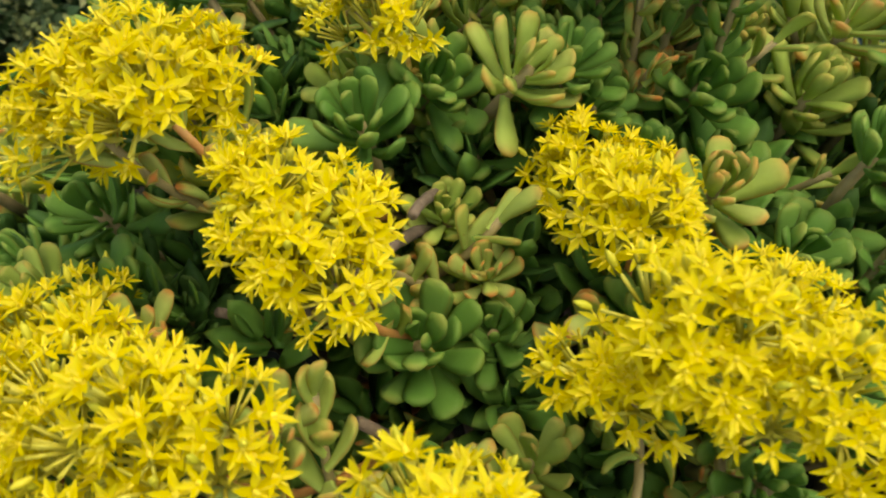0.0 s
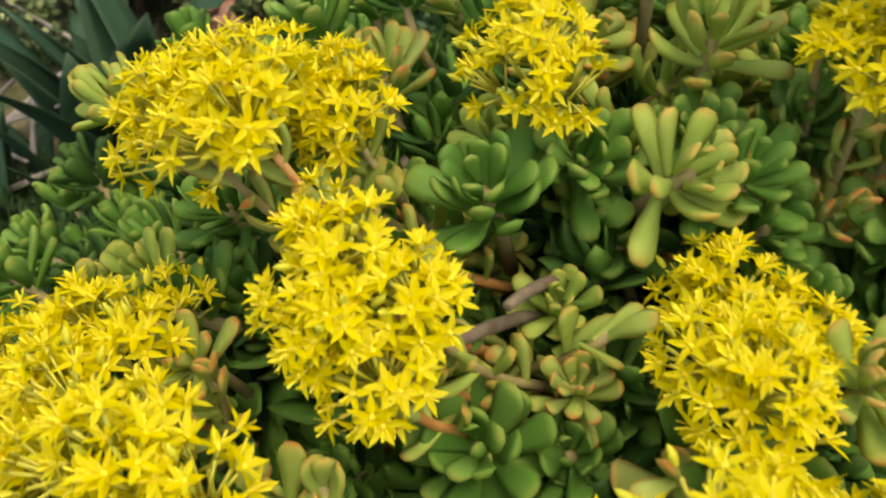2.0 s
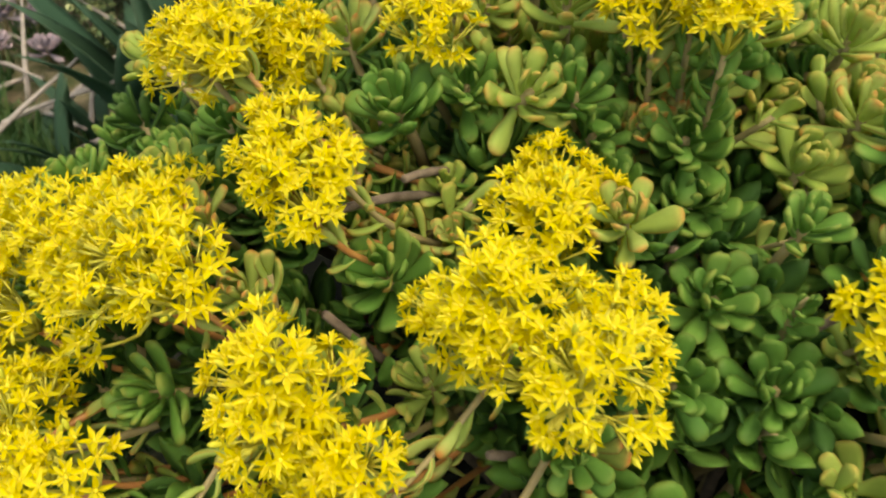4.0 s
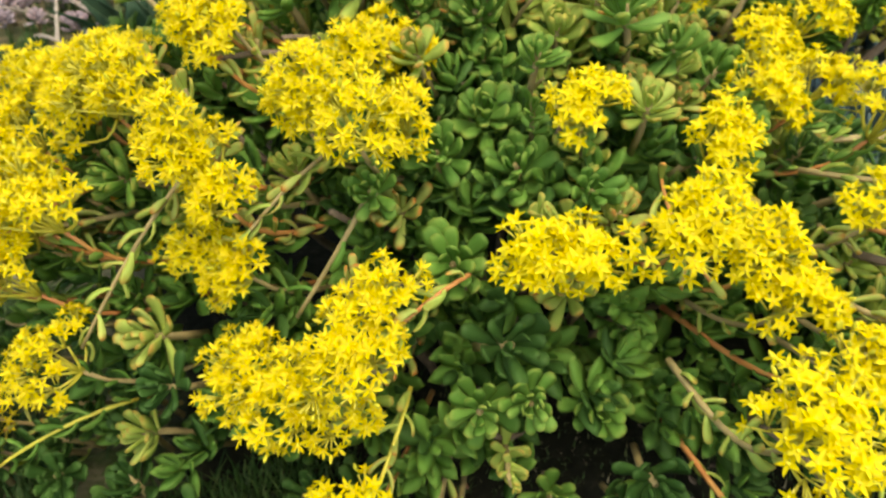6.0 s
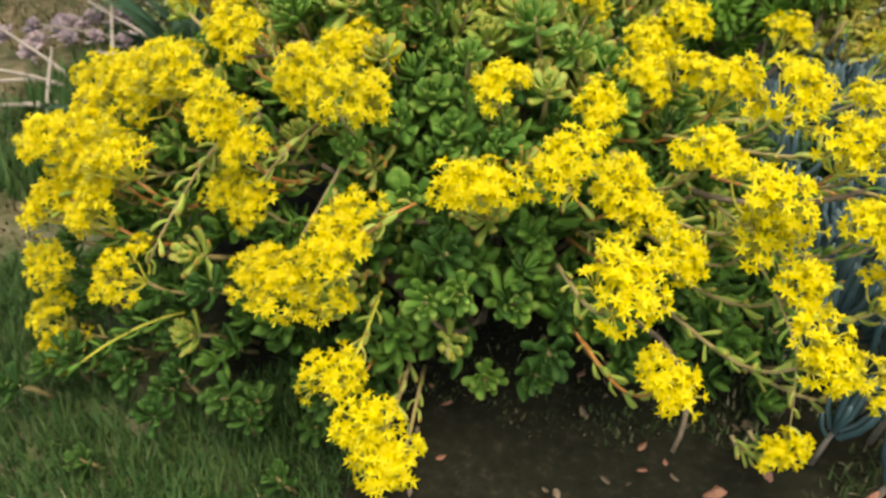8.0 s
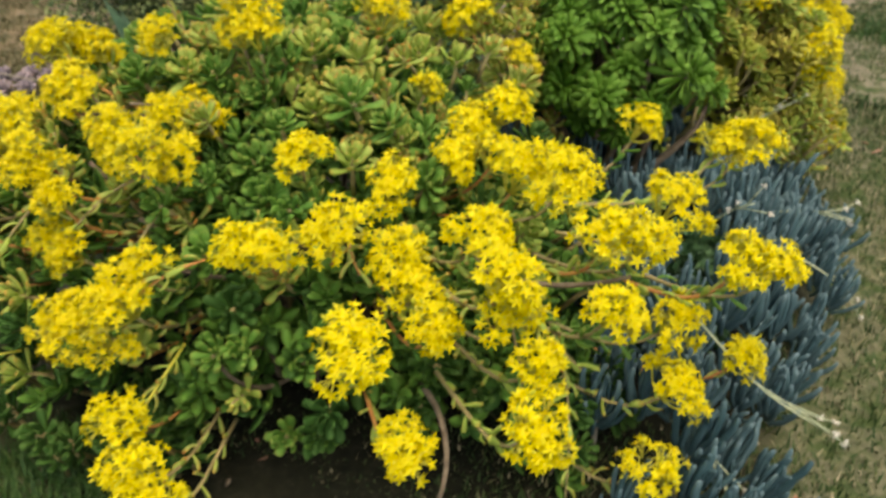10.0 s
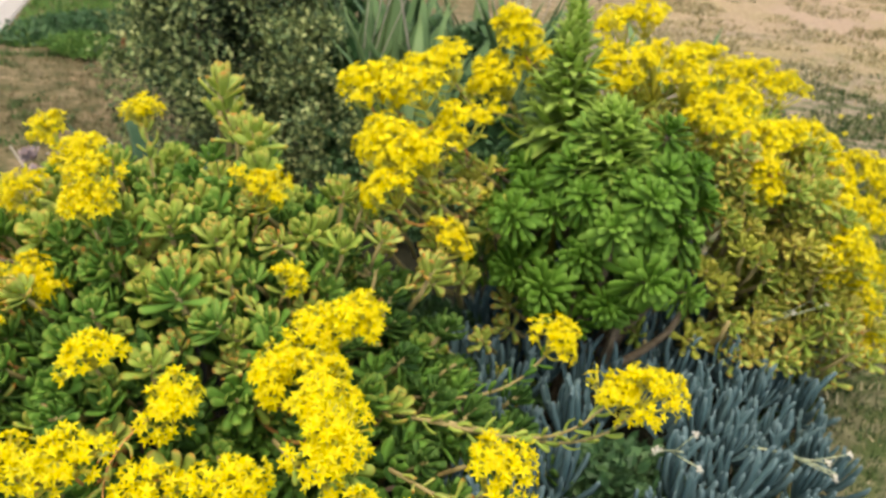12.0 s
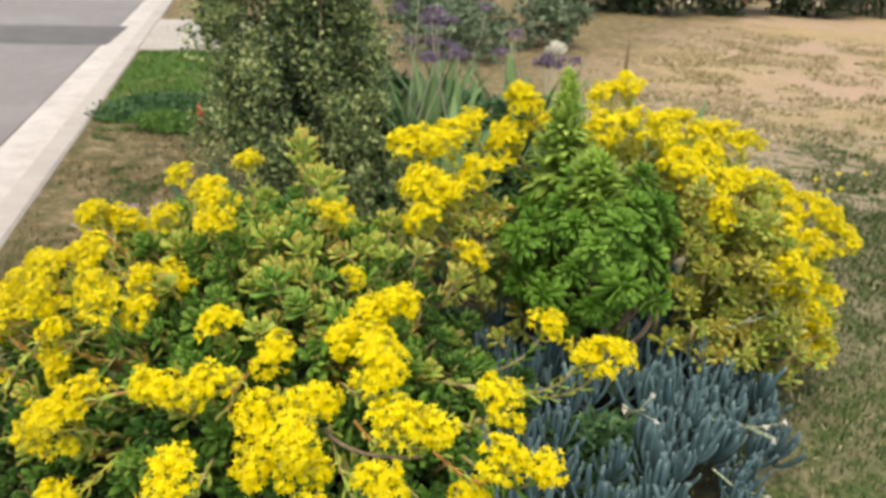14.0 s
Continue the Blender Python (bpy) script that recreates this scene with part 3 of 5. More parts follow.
HEADS_LEFT = [(-0.205, 0.490, 0.446, 0.035), (-0.156, 0.402, 0.470, 0.038), (-0.192, 0.425, 0.452, 0.036), (-0.225, 0.450, 0.430, 0.030), (-0.260, 0.480, 0.430, 0.034),
              (-0.318, 0.519, 0.410, 0.036), (-0.290, 0.450, 0.395, 0.034), (-0.213, 0.330, 0.392, 0.040), (-0.260, 0.370, 0.365, 0.042), (-0.300, 0.400, 0.330, 0.042),
              (-0.330, 0.450, 0.350, 0.044), (-0.250, 0.320, 0.320, 0.036), (-0.360, 0.500, 0.300, 0.032)]
HEADS_CHAIN = [(-0.084, 0.336, 0.462, 0.027), (-0.066, 0.345, 0.436, 0.024), (-0.052, 0.330, 0.415, 0.022), (-0.079, 0.352, 0.335, 0.028), (-0.045, 0.330, 0.345, 0.024),
               (0.073, 0.242, 0.342, 0.045), (-0.020, 0.272, 0.284, 0.037), (0.030, 0.238, 0.290, 0.043), (0.090, 0.275, 0.372, 0.020), (-0.205, 0.285, 0.262, 0.033),
               (-0.335, 0.360, 0.300, 0.038), (-0.370, 0.360, 0.200, 0.036), (-0.385, 0.350, 0.120, 0.032), (-0.300, 0.350, 0.400, 0.032), (-0.360, 0.420, 0.360, 0.034), (-0.375, 0.340, 0.070, 0.024)]
HEADS_FRONT = [(0.068, 0.208, 0.200, 0.032), (0.122, 0.150, 0.182, 0.036), (0.146, 0.128, 0.150, 0.036), (0.203, 0.300, 0.404, 0.023), (0.237, 0.298, 0.404, 0.023), (0.312, 0.312, 0.432, 0.038), (0.374, 0.350, 0.384, 0.036),
               (0.400, 0.325, 0.364, 0.027), (0.378, 0.172, 0.382, 0.044), (0.438, 0.268, 0.352, 0.028), (0.428, 0.172, 0.262, 0.034), (0.562, 0.164, 0.324, 0.034), (0.696, 0.335, 0.148, 0.034),
               (0.605, 0.280, 0.084, 0.012), (0.582, 0.272, 0.078, 0.010)]
HEADS_RIGHT = [(0.512, 0.262, 0.436, 0.040), (0.516, 0.278, 0.380, 0.032), (0.557, 0.244, 0.346, 0.026), (0.623, 0.304, 0.386, 0.030), (0.699, 0.424, 0.310, 0.033), (0.711, 0.390, 0.238, 0.036),
               (0.798, 0.508, 0.210, 0.028), (0.759, 0.410, 0.408, 0.040), (0.800, 0.440, 0.390, 0.026), (0.685, 0.542, 0.410, 0.042), (0.613, 0.364, 0.443, 0.042), (0.650, 0.400, 0.425, 0.030)]
HEADS_CENTRE = [(0.494, 0.490, 0.450, 0.044), (0.553, 0.418, 0.480, 0.038), (0.448, 0.636, 0.476, 0.034), (0.400, 0.618, 0.456, 0.030), (0.398, 0.556, 0.440, 0.026), (0.402, 0.520, 0.436, 0.022), (0.465, 0.376, 0.424, 0.036), (0.343, 0.428, 0.438, 0.030),
                (0.232, 0.425, 0.466, 0.026), (0.326, 0.668, 0.484, 0.014), (0.450, 0.560, 0.440, 0.030), (0.632, 0.868, 0.385, 0.034), (0.789, 0.757, 0.420, 0.038), (0.750, 0.740, 0.415, 0.024)]
HEADS_BACK = [(-0.070, 0.662, 0.600, 0.022), (0.078, 0.580, 0.616, 0.030), (0.118, 0.555, 0.608, 0.032), (0.136, 0.530, 0.580, 0.028), (0.098, 0.562, 0.570, 0.024), (-0.036, 0.585, 0.545, 0.028), (-0.153, 0.557, 0.522, 0.026), (-0.120, 0.598, 0.496, 0.026),
              (0.411, 0.960, 0.444, 0.034), (0.245, 0.725, 0.565, 0.036), (0.069, 0.700, 0.642, 0.020)]
near_heads = HEADS_TALL[4:8] + HEADS_MIDDLE[2:4]
for g, heads in enumerate((HEADS_TALL, HEADS_MIDDLE, HEADS_LEFT, HEADS_CHAIN, HEADS_FRONT, HEADS_RIGHT, HEADS_CENTRE, HEADS_BACK)):
    for k, (x, y, z, r) in enumerate(heads):
        far_out = x > 0.62 and y > 0.7
        flower_head(stonecrop, 100 * g + k, (x, y, z - 0.1 * r), r * 0.80 if g == 0 else r * 0.90 if g == 1 else r * 1.10 if g < 4 else r, FRONT, lean=0.7 if z < 0.36 else 0.5, flat=0.75 if g < 2 else 0.60, buds=0.45 if (x, z) in ((0.696, 0.148), (0.326, 0.484)) else 0.10,
                    near=(x, y, z, r) in near_heads, fine=g < 4 or g == 7, inward=0.30 if far_out else 0.05 if r < 0.02 and z < 0.2 else 0.22 if g == 2 else 0.15 if z > 0.36 else 0.20, leaves=24 if far_out else 22 if g == 7 else 14,
                    stem=stem_orange if g == 2 else stem_tan if far_out else None)

GREEN_ROSETTES = [rosette_mesh(11 + i, (0.034, 0.038, 0.036, 0.032, 0.040)[i], (18, 20, 19, 16, 21)[i], leaf_green, (1.0, 0.85, 1.1, 0.8, 0.95)[i], 5) for i in range(5)]
SHADED_ROSETTES = [rosette_mesh(31 + i, 0.037, 17, leaf_shaded, 1.0, 5) for i in range(3)]
LIME_ROSETTES = [rosette_mesh(41 + i, 0.037, 17, leaf_lime, (0.95, 1.08, 0.85)[i], 5) for i in range(3)]
GREEN_SHOOTS = [shoot_mesh(51 + i, 0.10, 16, (leaf_green, leaf_lime, leaf_green)[i]) for i in range(3)]
LEAF_RNG = random.Random(3)
LOOSE_LEAVES = [mesh_of("leaf", sedum_leaf(LEAF_RNG), [leaf_green]) for _ in range(6)]


def open_rosette(parent, seed, at, axis, radius, count, pool):
    """A rosette whose leaves are parts of their own."""
    rng = random.Random(seed)
    turn = to_axis(axis, rng.uniform(0, 6))
    core = part("rosette", mesh_of("rosette", tube([(0, 0, -0.07), (0.002, 0.002, -0.03), (0, 0, 0.006)], [0.0042, 0.004, 0.003], 6), [stem_tan]), parent, matrix(turn, at))
    for size, t, base in rosette_leaves(rng, radius, count, rng.uniform(0.9, 1.05)):
        part("leaf", rng.choice(pool), core, matrix(turn @ t, np.array(at) + turn @ np.array(base), size))


taken = []
NEAR_ROSETTES = [(-0.054, 0.545, 0.500, 0.038), (-0.050, 0.470, 0.425, 0.040), (0.136, 0.535, 0.452, 0.036), (0.146, 0.466, 0.430, 0.038), (0.134, 0.340, 0.358, 0.040), (0.064, 0.365, 0.405, 0.028),
                 (0.165, 0.278, 0.258, 0.034), (0.264, 0.314, 0.240, 0.034), (-0.010, 0.480, 0.412, 0.030), (0.231, 0.321, 0.108, 0.030)]
for k, (x, y, z, r) in enumerate(NEAR_ROSETTES):
    axis = unit(canopy_normal(x, y) + np.array([0, -0.25, 0.2]))
    open_rosette(stonecrop, 700 + k, (x, y, z), axis, r, 20, LOOSE_LEAVES)
    taken.append((x, y, z, r))
LIME_TUFTS = [(-0.018, 0.530, 0.452, 0.026), (-0.010, 0.492, 0.440, 0.024), (0.012, 0.612, 0.490, 0.030), (0.045, 0.615, 0.478, 0.030), (0.095, 0.572, 0.480, 0.032), (0.125, 0.590, 0.484, 0.032), (-0.170, 0.480, 0.452, 0.026), (-0.215, 0.560, 0.430, 0.032),
              (-0.122, 0.418, 0.448, 0.024), (0.262, 0.560, 0.466, 0.034), (0.229, 0.582, 0.468, 0.030), (0.316, 0.678, 0.462, 0.032), (0.434, 0.872, 0.436, 0.040), (0.165, 0.814, 0.600, 0.048), (0.060, 0.870, 0.645, 0.046), (0.064, 0.876, 0.600, 0.050), (0.100, 0.850, 0.585, 0.042), (0.200, 0.780, 0.570, 0.040),
              (0.215, 0.560, 0.455, 0.036), (0.270, 0.520, 0.440, 0.032), (0.350, 0.760, 0.500, 0.032), (0.395, 0.790, 0.510, 0.030), (0.050, 0.625, 0.545, 0.040), (0.112, 0.605, 0.545, 0.038), (0.175, 0.620, 0.540, 0.040), (0.020, 0.680, 0.570, 0.038), (0.240, 0.630, 0.535, 0.036)]
for k, (x, y, z, r) in enumerate(LIME_TUFTS):
    part("rosette", LIME_ROSETTES[k % 3], stonecrop, matrix(to_axis(unit(canopy_normal(x, y) + np.array([0, -0.30, 0.45])), k * 1.3), (x, y, z), r / 0.037))
    taken.append((x, y, z, r))

# open sprays of orange-edged leaves on orange stalks
def spray_mesh(seed):
    r_ = random.Random(seed)
    pts = bezier(np.array([0.012, 0, -0.075]), np.array([0.004, 0.004, -0.05]), np.array([-0.004, 0, -0.025]), np.zeros(3), 7)
    chunks = [tube(pts, np.linspace(0.0025, 0.0020, 7), 6, 1)]
    for i in range(9):
        u = i / 8
        at = pts[1] * (1 - u) + pts[6] * u
        chunks.append(placed(sedum_leaf(r_), leaf_turn(i * 2.2 + r_.uniform(-0.3, 0.3), radians(22 + 46 * u + r_.uniform(-12, 12)), r_.uniform(-0.3, 0.3)), at, r_.uniform(0.78, 1.0) * (1 - 0.25 * u)))
    return mesh_of("leafy_spray", chunks, [leaf_lime, stem_tan])


SPRAYS = [spray_mesh(141 + i) for i in range(3)]
for k, (x, y, z) in enumerate(((-0.106, 0.418, 0.462), (0.000, 0.500, 0.466), (0.020, 0.440, 0.450), (-0.158, 0.470, 0.455), (-0.060, 0.385, 0.435), (0.090, 0.650, 0.520), (0.150, 0.640, 0.500), (0.120, 0.690, 0.545), (0.000, 0.600, 0.515), (0.100, 0.545, 0.510), (0.180, 0.555, 0.510), (0.215, 0.590, 0.510), (0.290, 0.590, 0.505),
                               (0.195, 0.505, 0.452), (0.300, 0.610, 0.470), (-0.075, 0.520, 0.470), (-0.25, 0.56, 0.42), (0.20, 0.36, 0.40), (0.06, 0.30, 0.37))):
    part("leafy_spray", SPRAYS[k % 3], stonecrop, matrix(to_axis(unit([0.5 * math.sin(k * 2.1), -0.35 + 0.3 * math.cos(k * 1.7), 0.8]), k * 1.9), (x, y, z), 1.0 + 0.12 * math.sin(k * 1.3)))
    taken.append((x, y, z, 0.026))

rng = random.Random(21)
made = 0
for attempt in range(9000):
    if made >= 270:
        break
    x, y = 0.15 + rng.uniform(-0.63, 0.57), 0.66 + rng.uniform(-0.44, 0.44)
    z = canopy(x, y)
    if z < 0.03:
        continue
    n = canopy_normal(x, y)
    p = np.array([x, y, z]) - n * rng.uniform(-0.012, 0.075)
    if p[2] < 0.03 or (p[2] < 0.13 and 0.26 < x < 0.58 and y < 0.5):
        continue
    if x < 0.06 and y < 0.42 and p[2] < 0.42 and rng.random() < 0.6:
        continue
    r = rng.uniform(0.027, 0.041)
    if any((p[0] - a) ** 2 + (p[1] - b_) ** 2 + (p[2] - c_) ** 2 < ((r + q) * 0.65) ** 2 for a, b_, c_, q in taken):
        continue
    taken.append((*p, r))
    made += 1
    kind = rng.random()
    if kind < 0.08:
        me = rng.choice(GREEN_SHOOTS)
    elif kind < (0.60 if y > 0.52 and z > 0.36 and x > -0.1 else 0.24):
        me = rng.choice(LIME_ROSETTES)
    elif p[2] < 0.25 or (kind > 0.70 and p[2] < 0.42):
        # low rosettes take the leaf with shade in its colour
        me = rng.choice(SHADED_ROSETTES)
    else:
        me = rng.choice(GREEN_ROSETTES)
    axis = unit(n + np.array([rng.uniform(-0.35, 0.35), rng.uniform(-0.45, 0.25), rng.uniform(0.0, 0.5)]))
    part("rosette" if kind >= 0.08 else "leafy_shoot", me, stonecrop, matrix(to_axis(axis, rng.uniform(0, 6.28)), p, r / 0.036))

# pale rosettes crowding the crown of the plant
crown_spots = []
for attempt in range(2500):
    if len(crown_spots) >= 46:
        break
    x, y = rng.uniform(-0.02, 0.34), rng.uniform(0.54, 0.76)
    p = np.array([x, y, canopy(x, y) + rng.uniform(-0.03, 0.015)])
    if any(np.linalg.norm(p - q) < 0.044 for q in crown_spots) or any((x - a) ** 2 + (y - b_) ** 2 + (p[2] - c_) ** 2 < 0.028 ** 2 for a, b_, c_, q in taken):
        continue
    crown_spots.append(p)
    part("rosette", rng.choice(LIME_ROSETTES + GREEN_ROSETTES[:3]), stonecrop, matrix(to_axis((rng.uniform(-0.3, 0.4), -0.55 + rng.uniform(-0.3, 0.3), 0.8), rng.uniform(0, 6.28)), p, rng.uniform(0.85, 1.1)))

# low leafy skirt where the plant sprawls over the grass, shade put into its leaf colour
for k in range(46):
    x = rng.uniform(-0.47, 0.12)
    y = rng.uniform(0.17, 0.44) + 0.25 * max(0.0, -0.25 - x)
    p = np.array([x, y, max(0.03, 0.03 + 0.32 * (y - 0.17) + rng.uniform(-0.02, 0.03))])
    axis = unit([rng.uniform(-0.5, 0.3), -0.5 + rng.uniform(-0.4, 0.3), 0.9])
    part("rosette", rng.choice(SHADED_ROSETTES), stonecrop, matrix(to_axis(axis, rng.uniform(0, 6.28)), p, rng.uniform(0.75, 1.05)))

# leaves deeper in the plant, some coloured darker for shade, and its branches
inner = []
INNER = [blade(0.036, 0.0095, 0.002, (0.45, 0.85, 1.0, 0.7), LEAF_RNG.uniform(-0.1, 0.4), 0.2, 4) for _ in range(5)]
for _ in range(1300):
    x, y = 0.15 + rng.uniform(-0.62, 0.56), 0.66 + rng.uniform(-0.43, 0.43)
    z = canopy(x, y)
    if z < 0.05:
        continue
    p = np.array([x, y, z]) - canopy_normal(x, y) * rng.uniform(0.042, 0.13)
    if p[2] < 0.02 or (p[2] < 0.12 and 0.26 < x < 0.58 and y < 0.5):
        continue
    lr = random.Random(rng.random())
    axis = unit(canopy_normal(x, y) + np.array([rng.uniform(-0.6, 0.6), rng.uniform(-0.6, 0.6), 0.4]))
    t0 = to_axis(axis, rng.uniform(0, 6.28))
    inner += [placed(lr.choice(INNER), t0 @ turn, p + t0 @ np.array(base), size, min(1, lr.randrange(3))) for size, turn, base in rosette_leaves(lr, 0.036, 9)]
part("inner_foliage", mesh_of("inner_foliage", inner, [leaf_shaded, leaf_green]), stonecrop, kind="stuff")
for k in range(30):
    a = k * 2.39996
    q = 0.40 + 0.6 * rng.random()
    x, y = 0.15 + 0.50 * q * math.cos(a), 0.66 + 0.38 * q * math.sin(a)
    tip = np.array([x, y, max(0.05, canopy(x, y) - 0.05)])
    root = np.array([0.15 + 0.10 * math.cos(a), 0.66 + 0.10 * math.sin(a), -0.02])
    pts = bezier(root, root + np.array([0, 0, 0.10]) + (tip - root) * 0.15, tip - np.array([0.3 * (x - 0.15), 0.3 * (y - 0.66), 0.10]), tip, 9)
    pts += np.array([[rng.uniform(-0.006, 0.006) for _ in range(3)] for _ in range(9)])
    part("branch", mesh_of("branch", tube(pts, np.linspace(0.007, 0.0035, 9) * rng.uniform(0.7, 1.0), 7), [rng.choice([bark, bark, stem_tan])]), stonecrop)
# bare woody limbs seen between the leaves
for a, b_, c_, d in (((0.05, 0.62, 0.36), (-0.02, 0.56, 0.44), (-0.04, 0.50, 0.475), (-0.10, 0.455, 0.470)), ((0.10, 0.66, 0.36), (0.02, 0.60, 0.44), (-0.03, 0.53, 0.470), (-0.043, 0.500, 0.478)),
                    ((0.16, 0.70, 0.40), (0.12, 0.66, 0.46), (0.09, 0.62, 0.470), (0.075, 0.620, 0.478)), ((0.12, 0.72, 0.40), (0.10, 0.68, 0.46), (0.06, 0.66, 0.480), (0.030, 0.600, 0.490)),
                    ((0.46, 0.40, 0.36), (0.52, 0.36, 0.365), (0.58, 0.36, 0.370), (0.64, 0.385, 0.385)), ((0.20, 0.45, 0.26), (0.13, 0.38, 0.30), (0.08, 0.34, 0.33), (0.06, 0.33, 0.34)),
                    ((0.22, 0.40, 0.16), (0.20, 0.33, 0.15), (0.17, 0.30, 0.20), (0.165, 0.285, 0.24)), ((0.40, 0.36, 0.20), (0.46, 0.27, 0.24), (0.48, 0.22, 0.20), (0.455, 0.20, 0.14))):
    part("branch", mesh_of("branch", tube(bezier(*(np.array(q) for q in (a, b_, c_, d)), 10), np.linspace(0.0040, 0.0026, 10), 8), [bark]), stonecrop)


def leafy_stem(seed, a, b_, d, thick, material, leaves, leaf_mat):
    """An arching flower stalk set with narrow curved leaves."""
    r_ = random.Random(seed)
    a, b_, d = (np.array(q) for q in (a, b_, d))
    pts = bezier(a, a + (b_ - a) * 0.7, d + (b_ - d) * 0.7, d, 12)
    stem = part("stem", mesh_of("stem", tube(pts, np.linspace(thick, thick * 0.7, 12) * 0.85, 7), [material]), stonecrop)
    for i in range(leaves):
        u = (i + 0.5) / leaves * 10.99
        k = int(u)
        way = unit(pts[k + 1] - pts[k])
        turn = to_axis(way, i * 2.39996 + r_.uniform(-0.3, 0.3)) @ rot_x(radians(r_.uniform(5, 40)))
        leaf = sedum_leaf(r_, 0.027, 0.0042, r_.uniform(0.2, 1.1))
        part("leaf", mesh_of("leaf", leaf, [leaf_mat]), stem, matrix(turn, pts[k] + (pts[k + 1] - pts[k]) * (u - k), r_.uniform(0.75, 1.1)))


for k, (a, b_, d, thick, m_, count, lm) in enumerate((((-0.10, 0.42, 0.400), (-0.13, 0.34, 0.375), (-0.190, 0.300, 0.262), 0.0028, stem_tan, 18, leaf_lime), ((0.03, 0.42, 0.420), (0.01, 0.35, 0.435), (-0.045, 0.325, 0.365), 0.0026, stem_tan, 12, leaf_lime),
                                                      ((0.07, 0.42, 0.420), (0.06, 0.36, 0.395), (0.000, 0.330, 0.295), 0.0034, stem_tan, 4, leaf_green),
                                                      ((-0.19, 0.36, 0.140), (-0.25, 0.31, 0.150), (-0.345, 0.290, 0.070), 0.0026, stalk_green, 12, leaf_green), ((0.10, 0.32, 0.235), (0.095, 0.25, 0.215), (0.070, 0.205, 0.165), 0.0026, stalk_green, 14, leaf_lime),
                                                      ((0.15, 0.31, 0.372), (0.12, 0.27, 0.374), (0.095, 0.250, 0.350), 0.0024, stem_orange, 9, leaf_lime), ((-0.20, 0.42, 0.36), (-0.26, 0.35, 0.36), (-0.33, 0.34, 0.29), 0.0028, stem_orange, 12, leaf_lime),
                                                      ((0.30, 0.44, 0.40), (0.30, 0.36, 0.40), (0.335, 0.33, 0.37), 0.0020, stem_orange, 8, leaf_lime), ((0.44, 0.44, 0.36), (0.52, 0.34, 0.35), (0.60, 0.31, 0.30), 0.0022, stem_tan, 14, leaf_lime),
                                                      ((0.55, 0.40, 0.30), (0.60, 0.33, 0.26), (0.600, 0.285, 0.100), 0.0017, stem_tan, 14, leaf_lime), ((0.50, 0.36, 0.34), (0.54, 0.26, 0.34), (0.555, 0.190, 0.300), 0.0025, stem_tan, 8, leaf_green))):
    leafy_stem(900 + k, a, b_, d, thick, m_, count, lm)

# ---- loose foliage ----
def folded_leaf(size):
    """A small leaf creased along its middle."""
    w = size * 0.30
    v = np.array([(0, 0, 0), (w, size * 0.5, w * 0.35), (0, size * 0.5, 0), (-w, size * 0.5, w * 0.35), (0, size, -w * 0.2)])
    f = np.array([(0, 1, 2), (0, 2, 3), (1, 4, 2), (2, 4, 3)])
    return v, f, np.zeros(4), np.stack([np.abs(v[:, 0]) / w, v[:, 1] / size], 1)


def leaf_cloud(r_, count, centre, radii, size, lumps=9, slot=0, hollow=0.55, reach=(0.35, 0.72), lump=(0.32, 0.5), folded=False):
    """Small leaves over lumpy masses, pointing outwards."""
    centre, radii = np.array(centre, float), np.array(radii, float)
    knots = []
    for k in range(lumps):
        d = unit([r_.gauss(0, 1), r_.gauss(0, 1), r_.gauss(0.25, 1)])
        knots.append((centre + d * radii * r_.uniform(*reach), radii * r_.uniform(*lump)))
    base = folded_leaf(size) if folded else blade(size, size * 0.30, size * 0.05, (0.4, 1.0, 0.75), 0.3, 0.2, 4)
    g = np.random.RandomState(r_.randrange(2 ** 31 - 1))
    which = g.randint(lumps, size=count)
    kc, kr = np.array([q[0] for q in knots])[which], np.array([q[1] for q in knots])[which]
    d = g.normal(size=(count, 3)) + np.array([0, 0, 0.15])
    d /= np.linalg.norm(d, axis=1)[:, None]
    p = kc + d * kr * g.uniform(hollow, 1.08, (count, 1))
    d, p = d[p[:, 2] > 0.02], p[p[:, 2] > 0.02]
    n = len(p)
    z = d + 0.6 * g.normal(size=(n, 3))
    z /= np.linalg.norm(z, axis=1)[:, None]
    x = np.cross(z, g.normal(size=(n, 3)))
    x /= np.linalg.norm(x, axis=1)[:, None]
    y = np.cross(z, x)
    tilt = g.uniform(0.2, 1.3, (n, 1))
    y, z = y * np.cos(tilt) + z * np.sin(tilt), z * np.cos(tilt) - y * np.sin(tilt)
    v0, f0, s0, uv0 = base
    turn = np.stack([x, y, z], 2) * g.uniform(0.7, 1.25, (n, 1, 1))
    v = (np.einsum("nij,kj->nki", turn, v0) + p[:, None, :]).reshape(-1, 3)
    f = (f0[None] + np.arange(n)[:, None, None] * len(v0)).reshape(-1, 3)
    return [(v, f, np.full(len(f), slot), np.tile(uv0, (n, 1)))]


